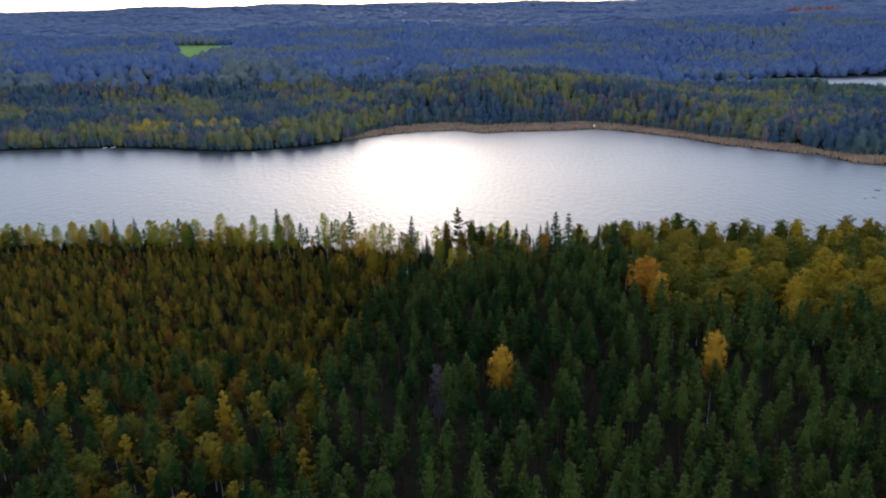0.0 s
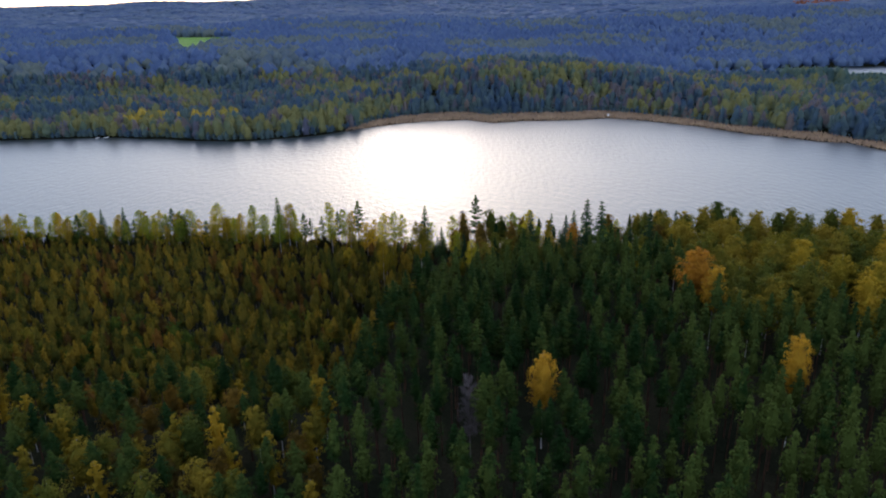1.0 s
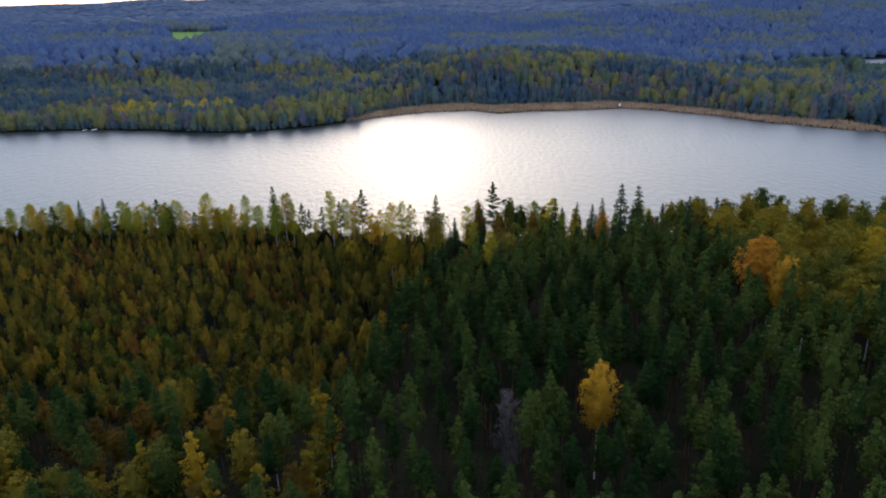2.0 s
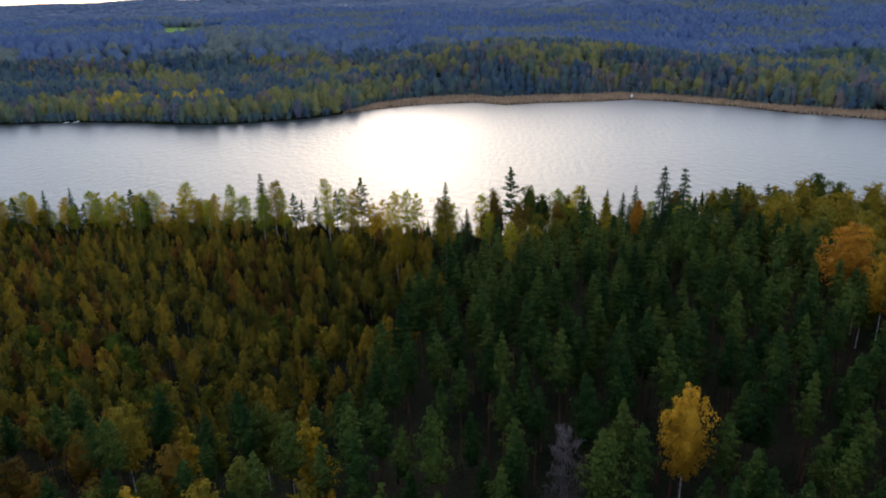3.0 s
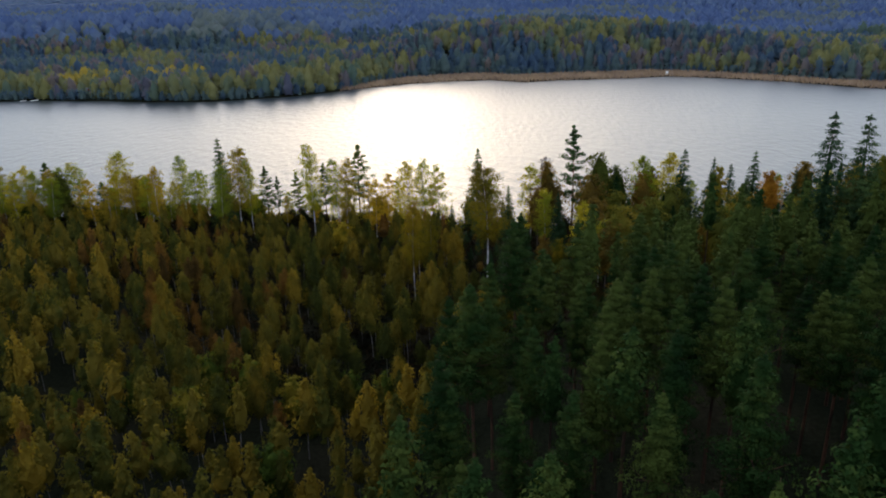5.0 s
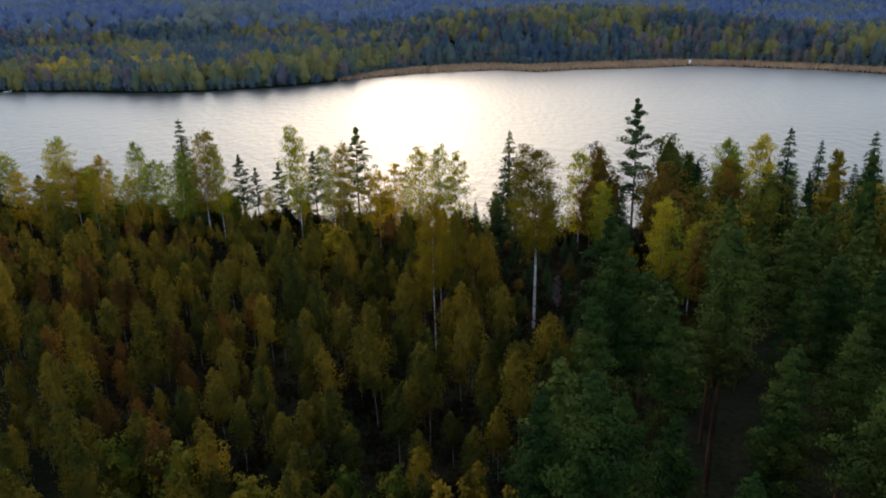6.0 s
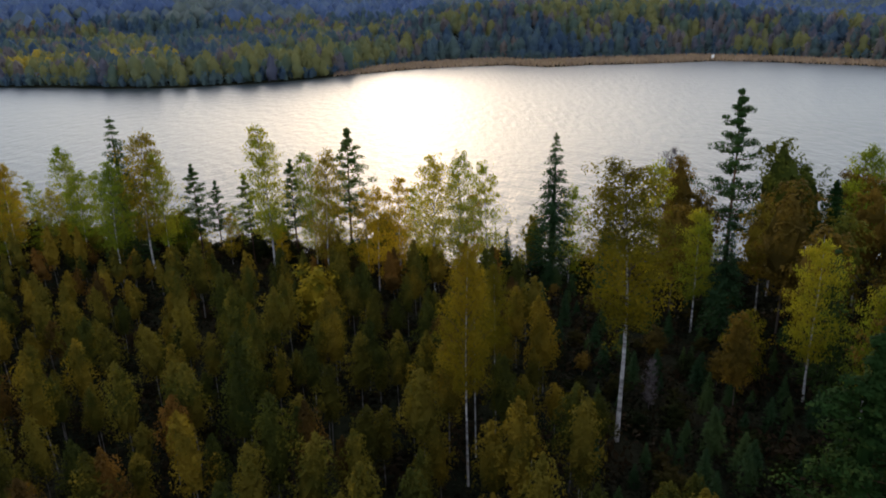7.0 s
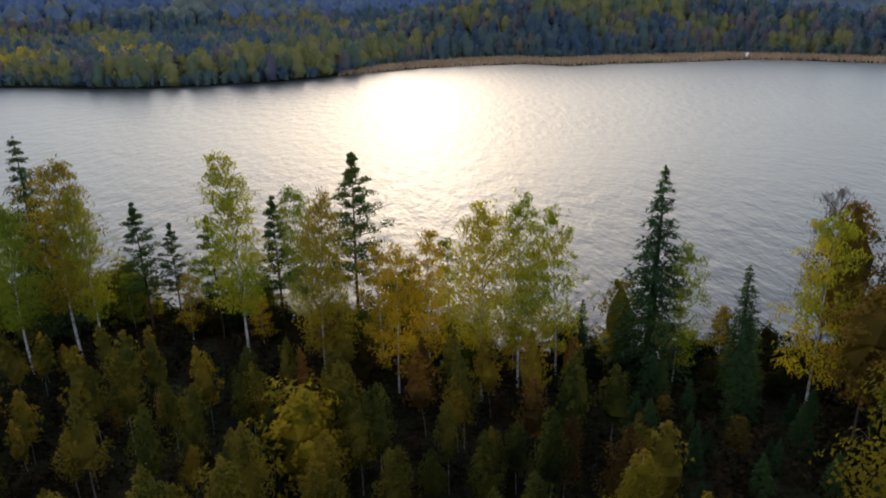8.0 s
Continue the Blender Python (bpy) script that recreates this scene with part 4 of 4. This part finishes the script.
# aspens and birches on the slope towards the lake
X, Y = scatter(rng, 55, 230, 150, 262, 7.6, lambda x, y: aspen_side(x, y) & in_view(x, y) & (y < np.interp(x, NEAR_X, NEAR_Y) - 8))
for x, y in zip(X, Y):
    species = YELLOW if rng.uniform() < (0.7 if x > 84 and y < 196 else 0.12) else ASPEN
    species.plant(int(rng.integers(0, 4)), place(x, y, rng.uniform(0, 360), rng.uniform(0.8, 1.08), rng.uniform(0.9, 1.05)))
# mixed trees between the pines and the shore
X, Y = scatter(rng, -6, 75, 222, 262, 5.4, lambda x, y: ~pine_side(x, y) & (y < np.interp(x, NEAR_X, NEAR_Y) - 5) & (x > np.interp(y, [220, 240, 262], [6, 2, -8])))
ok = clear_of(X, Y, 3.2)
for x, y in zip(X[ok], Y[ok]):
    kind = [ASPEN, SPRUCE, BIRCH, RUSSET, PINE, SPRUCE][int(rng.integers(0, 6))]
    stand(kind, x, y, float(ground_height(x, y)) + rng.uniform(10, 15), 1.0)
TAKEN_XY = np.array(TAKEN)

# bushes and leafy trees among the young growth
X, Y = scatter(rng, -120, -26, 148, 200, 8.5, lambda x, y: ~pine_side(x, y) & in_view(x, y, 6))
for x, y in zip(X, Y):
    if rng.uniform() < 0.75:
        stand(BUSH, x, y, float(ground_height(x, y)) + rng.uniform(4.0, 7.0), rng.uniform(0.75, 1.05))
TAKEN_XY = np.array(TAKEN)

# low growth in the hollow between the pines and the shore
X, Y = scatter(rng, -16, 6, 207, 260, 2.6, lambda x, y: (x > np.interp(y, [205, 218, 235, 262], [-8, -15, -16, -18])) & ~pine_side(x, y))
ok = clear_of(X, Y, 1.6)
for x, y in zip(X[ok], Y[ok]):
    pick = rng.uniform()
    species, tall = (SPRUCE, rng.uniform(1.5, 4.0)) if pick < 0.6 else (SHRUB, rng.uniform(1.0, 2.4)) if pick < 0.93 else (RUSSET, rng.uniform(2.0, 4.0))
    stand(species, x, y, float(ground_height(x, y)) + tall, rng.uniform(1.0, 1.6))

# young birches on the low ground
X, Y = scatter(rng, -190, 10, 146, 276, 3.4, lambda x, y: ~pine_side(x, y) & in_view(x, y, 6) & (y < np.minimum(np.interp(x, NEAR_X, NEAR_Y) - 10, np.interp(x, [-120, -75, -55], [276, 270, 263])) + 4 * wobble(x, y, 7)) & (x < np.interp(y, [205, 218, 235, 262], [-8, -14, -15, -18])))
X, Y = X + rng.normal(0, 0.6, len(X)), Y + rng.normal(0, 0.6, len(X))
ok = clear_of(X, Y, 1.7)
X, Y = X[ok], Y[ok]
score = np.hypot((X + 40) * 0.9, (Y - 222) * 0.8)
near = np.argsort(score)[:290]


def birch_size(y):
    """The thicket grows lower towards the shore."""
    return np.interp(y, [215, 245, 262], [1.08, 0.98, 0.8])



mask = np.zeros(len(X), bool); mask[near] = True
for x, y in zip(X[mask], Y[mask]):
    pick = rng.uniform() + 0.25 * wobble(x, y, 8, 2.0)
    species = YOUNG_O if pick < 0.54 else YOUNG if pick < 0.92 else YOUNG_R
    species.plant(int(rng.integers(0, 6)), place(x, y, rng.uniform(0, 360), birch_size(y) * rng.uniform(0.62, 1.2), rng.uniform(0.9, 1.2), 0.08))
rest = ~mask
pick = rng.uniform(size=len(X)) + 0.25 * wobble(X, Y, 8, 2.0)
for name, label, some, leaf in (
    ("olive_thicket", "thicket of young olive-green birches on low ground", rest & (pick < 0.54), OLIVE_LEAVES),
    ("birch_thicket", "thicket of young golden-brown birches on low ground", rest & (pick >= 0.54) & (pick < 0.92), YOUNG_BIRCH_LEAVES),
    ("rust_thicket", "thicket of young rust-brown birches on low ground", rest & (pick >= 0.92), RUST_LEAVES),
):
    n = int(some.sum())
    forest_stuff(name, label, birch_far_shapes, [leaf, YOUNG_BARK], X[some], Y[some], birch_size(Y[some]) * rng.uniform(0.62, 1.2, n), rng.uniform(0.9, 1.2, n), rng)

# ------------------------------------------------------------ the far side
def far_land(x, y):
    return ground_height(x, y) > 0.3


def beyond(x, y, d):
    return y > np.interp(x, FAR_X, FAR_Y) + np.interp(x, [-75, -55, 0, 260, 330], [3, 27, 36, 30, 12]) + d


def meadow_width(y):
    return 9 + 0.16 * np.maximum(0, y - 985)


def meadow(x, y):
    inside = (np.abs(x + 334 + 0.25 * (y - 985)) < meadow_width(y)) & (y > 980) & (y < 1310)
    before = (np.abs(x / np.maximum(y, 1) + 0.335) < 0.02) & (y > 945) & (y <= 985)
    return inside | before


def far_wood(name, label, shapes, mats, x0, x1, y0, y1, gap, keep, lo=0.7, hi=1.2):
    X, Y = scatter(rng, x0, x1, y0, y1, gap, lambda x, y: far_land(x, y) & (np.abs(x) < 0.68 * y + 40) & ~meadow(x, y) & keep(x, y))
    n = len(X)
    forest_stuff(name, label, shapes, mats, X, Y, rng.uniform(lo, hi, n), rng.uniform(0.9, 1.15, n), rng, wood=False, soft=True)


def with_none(shapes):
    return [(None, s) for s in shapes]


f_spruce = with_none([far_tree(rng, 11.5, 5.0, 100, 0.76, 0.12, 6, 0.66) for i in range(4)])
f_birch = with_none([far_tree(rng, 11, 5.2, 100, 0.76, 0.05, 6, 0.66) for i in range(4)])
f_bare = with_none([far_tree(rng, 10.5, 4.8, 90, 0.74, 0.1, 6, 0.6) for i in range(3)])


def birch_patch(x, y):
    return wobble(x, y, 28, 4.0) + 0.7 * wobble(x, y, 9, 1.0)


def shore_rest(x, y):
    """All the far shore but a low wedge fitted to the camera's second-lake view."""
    gap = (x > 0.515 * y) & (x < 0.64 * y) & (y > 630)
    return beyond(x, y, 1) & ~gap



X, Y = scatter(rng, -190, 190, -80, 120, 7.2, lambda x, y: ~in_view(x, y) | (y < 50))
n = len(X)
forest_stuff("pine_wood", "dense dark-green pine wood stretching over the slope", with_none([far_tree(rng, 20, 2.7, 50, 0.9, 0.75) for i in range(3)]), [PINE_NEEDLES], X, Y, rng.uniform(0.84, 1.14, n), rng.uniform(0.88, 1.08, n), rng, wood=False)
far_wood("far_spruce_wood", "spruce wood on the far shore tinted with bluish haze", f_spruce, [HAZE_SPRUCE], -520, 520, 425, 800, 7.7, lambda x, y: shore_rest(x, y) & (birch_patch(x, y) < 0.05))
far_wood("far_birch_wood", "yellowing birch wood on the far shore tinted with bluish haze", f_birch, [HAZE_BIRCH], -520, 520, 425, 800, 7.7, lambda x, y: shore_rest(x, y) & (birch_patch(x, y) > 0.1))
far_wood("far_bare_wood", "half-bare trees on the far shore tinted with bluish haze", f_bare, [HAZE_BARE], -520, 520, 425, 800, 7.7, lambda x, y: shore_rest(x, y) & (np.abs(birch_patch(x, y) - 0.05) < 0.3))
f_shrub = with_none([far_tree(rng, 5, 3.0, 40, 0.8, 0.0, 3) for i in range(3)])
far_wood("shore_shrubs", "low dark shrubs along the far shore", f_shrub, [HAZE_SPRUCE], -420, 470, 370, 640, 4.2, lambda x, y: beyond(x, y, -0.5) & ~beyond(x, y, 9))
far_wood("far_gold_wood", "bright golden birches on the far shore", f_birch, [FAR_GOLD], -250, -165, 560, 590, 7.5, lambda x, y: beyond(x, y, 12))
far_wood("clearing_shrubs", "low shrubs in the view gap before the second lake", f_shrub, [HAZE_BIRCH], 300, 640, 620, 830, 6.5, lambda x, y: beyond(x, y, 1) & ~shore_rest(x, y), 0.7, 1.3)
far_wood("lakeside_grove", "round leafy trees before the second lake", f_birch, [HAZE_BIRCH], 330, 392, 700, 740, 8.0, lambda x, y: (x - 361) ** 2 / 30 ** 2 + (y - 720) ** 2 / 18 ** 2 < 1, 1.2, 1.7)
m_spruce = with_none([far_tree(rng, 13, 9.0, 8, 1.3, 0.15, 4, 0.88) for i in range(4)])
m_birch = with_none([far_tree(rng, 13, 9.0, 8, 1.3, 0.05, 4, 0.88) for i in range(4)])
far_wood("hill_spruce_wood", "wooded hillside behind the lake with blue haze in its colour", m_spruce, [HAZE_HILL_SPRUCE], -1100, 1100, 788, 1600, 12.0, lambda x, y: (birch_patch(x * 0.5, y * 0.5) < 0.35) & ((y > 802) | (x < 230)), 0.8, 1.15)
far_wood("hill_birch_wood", "birches on the hillside behind the lake with blue haze in their colour", m_birch, [HAZE_HILL_BIRCH], -1100, 1100, 788, 1600, 12.0, lambda x, y: (birch_patch(x * 0.5, y * 0.5) > 0.35) & ((y > 802) | (x < 230)), 0.8, 1.15)
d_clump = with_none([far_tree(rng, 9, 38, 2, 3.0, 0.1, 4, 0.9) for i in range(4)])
far_wood("distant_wood", "distant wooded hills reaching the horizon with blue haze in their colour", d_clump, [HAZE_HILL_SPRUCE], -3400, 3400, 1600, 4850, 40.0, lambda x, y: np.hypot(x, y) < 4880, 0.95, 1.25)


# ------------------------------------------------------------ reeds and meadow
def reed_belt():
    X, Y = scatter(rng, -75, 480, 370, 640, 1.3, lambda x, y: (y > np.interp(x, FAR_X, FAR_Y) - 1.0) & ~beyond(x, y, 1.5))
    n = len(X)
    Z = ground_height(X, Y)
    h = rng.uniform(1.4, 2.3, n)
    c = np.stack([X, Y, np.maximum(Z, -0.2)], -1)
    a = rng.uniform(0, 3.14, n)
    side = np.stack([np.cos(a), np.sin(a), np.zeros(n)], -1) * rng.uniform(0.4, 0.8, n)[:, None]
    tip = c + np.stack([rng.normal(size=n) * 0.3, rng.normal(size=n) * 0.3, h], -1)
    V = np.stack([c - side, c + side, tip], 1).reshape(-1, 3)
    ob = mesh_object("reeds", V, np.arange(3 * n).reshape(-1, 3), REED)
    return tagged(ob, "belt of dry brown reeds along the far shore", "reeds", kind="stuff")


reed_belt()


def meadow_sheet():
    ys = np.linspace(982, 1308, 20)
    V, F = [], []
    for i, y in enumerate(ys):
        cx, w = -334 - 0.25 * (y - 985), float(meadow_width(y)) * (1 + 0.1 * math.sin(y / 31))
        for k in range(9):
            x = cx + w * (k / 4 - 1)
            V.append((x, y, float(ground_height(x, y)) + 0.8))
    for i in range(len(ys) - 1):
        for k in range(8):
            F.append((i * 9 + k, i * 9 + k + 1, i * 9 + k + 10, i * 9 + k + 9))
    ob = mesh_object("meadow", V, F, MEADOW, smooth_faces=True)
    return tagged(ob, "bright green mown meadow between dark woods", "meadow", kind="structure")


meadow_sheet()


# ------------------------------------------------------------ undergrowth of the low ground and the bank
# colours taken down to near black to hold the shade between the stems
SHADED_UNDERGROWTH = leaf_material("undergrowth", (0.0042, 0.0056, 0.0035), (0.0091, 0.0091, 0.0049), (0.021, 0.014, 0.007), 0.15, 0.25)
low_shapes = [(None, leaves(rng, rng.normal(size=(9, 3)) * [0.5, 0.5, 0.25] + [0, 0, 0.45], 0.3, 9, 0.21, 1.0)) for i in range(4)]
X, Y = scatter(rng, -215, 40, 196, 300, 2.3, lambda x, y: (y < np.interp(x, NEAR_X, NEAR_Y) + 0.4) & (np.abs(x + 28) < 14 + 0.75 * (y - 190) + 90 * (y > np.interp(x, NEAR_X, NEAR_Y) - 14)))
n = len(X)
forest_stuff("undergrowth", "shrubs and dry grass covering the low ground, shade put in their colour", low_shapes, [SHADED_UNDERGROWTH], X, Y, rng.uniform(0.7, 1.7, n), rng.uniform(0.7, 1.6, n), rng, wood=False)

# ------------------------------------------------------------ distant reddish grove
FAR_RED = leaf_material("far_red", (0.18, 0.08, 0.06), (0.26, 0.11, 0.08), (0.34, 0.15, 0.1), 0.4, 0.05, 0.1)
far_wood("red_grove", "distant grove of red autumn trees", m_birch, [FAR_RED], 1050, 1190, 2130, 2230, 17.0, lambda x, y: x == x)


# ------------------------------------------------------------ houses and boats on the far shore
def plain_paint(name, colour, roughness=0.6):
    return rough_material(name, [tuple(c * 0.8 for c in colour), colour], 0.8, 0.15, (1, 1, 0.3), roughness)


WHITE_BOARDS = plain_paint("white_boards", (0.78, 0.77, 0.74))
RED_BOARDS = plain_paint("red_boards", (0.36, 0.06, 0.04))
ROOF_GREY = plain_paint("grey_roofing", (0.2, 0.2, 0.21))
ROOF_PALE = plain_paint("pale_metal_roof", (0.5, 0.52, 0.55), 0.4)
DARK_GLASS = plain_paint("dark_window", (0.03, 0.035, 0.04), 0.1)
HULL = plain_paint("white_hull", (0.75, 0.75, 0.73), 0.35)
DARK_WOOD = plain_paint("wet_dark_wood", (0.06, 0.05, 0.045), 0.5)


def box(x0, x1, y0, y1, z0, z1):
    V = np.array([(x, y, z) for z in (z0, z1) for y in (y0, y1) for x in (x0, x1)], float)
    F = np.array([(0, 2, 3), (0, 3, 1), (4, 5, 7), (4, 7, 6), (0, 1, 5), (0, 5, 4), (2, 6, 7), (2, 7, 3), (0, 4, 6), (0, 6, 2), (1, 3, 7), (1, 7, 5)])
    return V, F


def gable(L, W, z, rise, over=0.4, thick=0.18):
    """A saddle roof with overhang: two sloping slabs, as one mesh."""
    parts = []
    for side in (-1, 1):
        outer, ridge = np.array([side * (W / 2 + over), z - over * rise / (W / 2)]), np.array([0.0, z + rise])
        V = []
        for x in (-L / 2 - over, L / 2 + over):
            for p in (outer, ridge):
                V += [(x, p[0], p[1]), (x, p[0], p[1] + thick)]
        V = np.array(V, float)
        F = np.array([(0, 1, 3), (0, 3, 2), (4, 6, 7), (4, 7, 5), (0, 4, 5), (0, 5, 1), (2, 3, 7), (2, 7, 6), (1, 5, 7), (1, 7, 3), (0, 2, 6), (0, 6, 4)])
        parts.append((V, F))
    return join(parts)


def house(name, label, x, y, turn, L, W, H, rise, walls, roof, trim):
    ob = new(name)
    body_v, body_f = box(-L / 2, L / 2, -W / 2, W / 2, -0.6, H)
    ends = (np.array([(-L / 2, -W / 2, H), (-L / 2, W / 2, H), (-L / 2, 0, H + rise), (L / 2, -W / 2, H), (L / 2, W / 2, H), (L / 2, 0, H + rise)], float), np.array([(0, 2, 1), (3, 4, 5)]))
    part("wall", join([(body_v, body_f), ends]), walls, ob)
    part("roof", gable(L, W, H, rise), roof, ob)
    part("chimney", box(L * 0.15, L * 0.15 + 0.6, -0.3, 0.3, H + rise * 0.5, H + rise + 0.8), roof, ob)
    for k in (-0.3, 0.0, 0.3):
        win = part("window", box(L * k - 0.5, L * k + 0.5, -W / 2 - 0.03, -W / 2 + 0.05, 1.0, 2.2), DARK_GLASS, ob)
        part("window_frame", box(L * k - 0.62, L * k + 0.62, -W / 2 - 0.02, -W / 2 + 0.04, 0.88, 2.32), trim, win)
    part("door", box(L * 0.42 - 0.45, L * 0.42 + 0.45, -W / 2 - 0.04, -W / 2 + 0.05, 0.0, 2.05), trim, ob)
    ob.matrix_basis = pose(x, y, float(ground_height(x, y)), 0, 0, turn)
    return tagged(ob, label, "house")


house("white_house", "small white house with grey roof among far trees", 126, 678, 12, 9, 6.5, 3.2, 2.4, WHITE_BOARDS, ROOF_GREY, WHITE_BOARDS)
house("red_cottage", "dark red wooden cottage with white trim near the shore", -228, 549, -8, 8, 5.5, 2.7, 2.2, RED_BOARDS, ROOF_GREY, WHITE_BOARDS)
house("farm_house", "pale-roofed farmhouse behind the far woods", 228, 842, 20, 12, 7, 3.2, 2.6, WHITE_BOARDS, ROOF_PALE, WHITE_BOARDS)


def rowing_boat(x, y, turn, z):
    ob = new("rowing_boat")
    sections = []
    for u in np.linspace(-1, 1, 9):
        w = 0.68 * (1 - abs(u) ** 2.6) + 0.05
        sections.append([(u * 2.2, -w, 0.5 + 0.12 * u * u), (u * 2.2, -w * 0.6, 0.08 + 0.1 * u * u), (u * 2.2, 0, 0.02 + 0.12 * u * u), (u * 2.2, w * 0.6, 0.08 + 0.1 * u * u), (u * 2.2, w, 0.5 + 0.12 * u * u)])
    V = np.array(sections, float).reshape(-1, 3)
    F = []
    for i in range(8):
        for k in range(4):
            a = i * 5 + k
            F += [(a, a + 5, a + 6), (a, a + 6, a + 1)]
    hull = part("hull", (V, np.array(F)), HULL, ob)
    solid = hull.modifiers.new("thick", "SOLIDIFY")
    solid.thickness = 0.05
    for u in (-0.9, 0.5):
        part("seat", box(u - 0.13, u + 0.13, -0.58, 0.58, 0.33, 0.37), DARK_WOOD, ob)
    ob.matrix_basis = pose(x, y, z, 0, 0, turn)
    return tagged(ob, "small white rowing boat lying at the far shore", "boat", "boats on the far shore")


rowing_boat(-258, 539.0, 70, 0.0)
rowing_boat(-252, 540.0, 55, 0.0)


def swim_raft(x, y, turn, size):
    ob = new("floating_raft")
    for k in (-0.35, 0.0, 0.35):
        part("plank", box(-0.8 * size, 0.8 * size, (k - 0.16) * size, (k + 0.16) * size, 0.14, 0.22), DARK_WOOD, ob)
    for k in (-0.6, 0.6):
        part("float", box(k * size - 0.15, k * size + 0.15, -0.5 * size, 0.5 * size, -0.15, 0.14), DARK_WOOD, ob)
    ob.matrix_basis = pose(x, y, 0, 0, 0, turn)
    return tagged(ob, "small dark float lying on the lake", "raft", "floats on the lake")


swim_raft(227, 354, 20, 1.6)
swim_raft(217, 340, 0, 0.9)
swim_raft(212, 339, 40, 0.7)


def shore_hide(x, y):
    ob = new("white_beacon")
    part("post", box(-0.12, 0.12, -0.12, 0.12, -0.6, 2.6), WHITE_BOARDS, ob)
    part("board", box(-0.7, 0.7, -0.16, -0.1, 1.0, 2.9), WHITE_BOARDS, ob)
    ob.matrix_basis = pose(x, y, max(0.0, float(ground_height(x, y))))
    return tagged(ob, "white board on a post at the reed edge", "beacon")


shore_hide(126, 573.5)
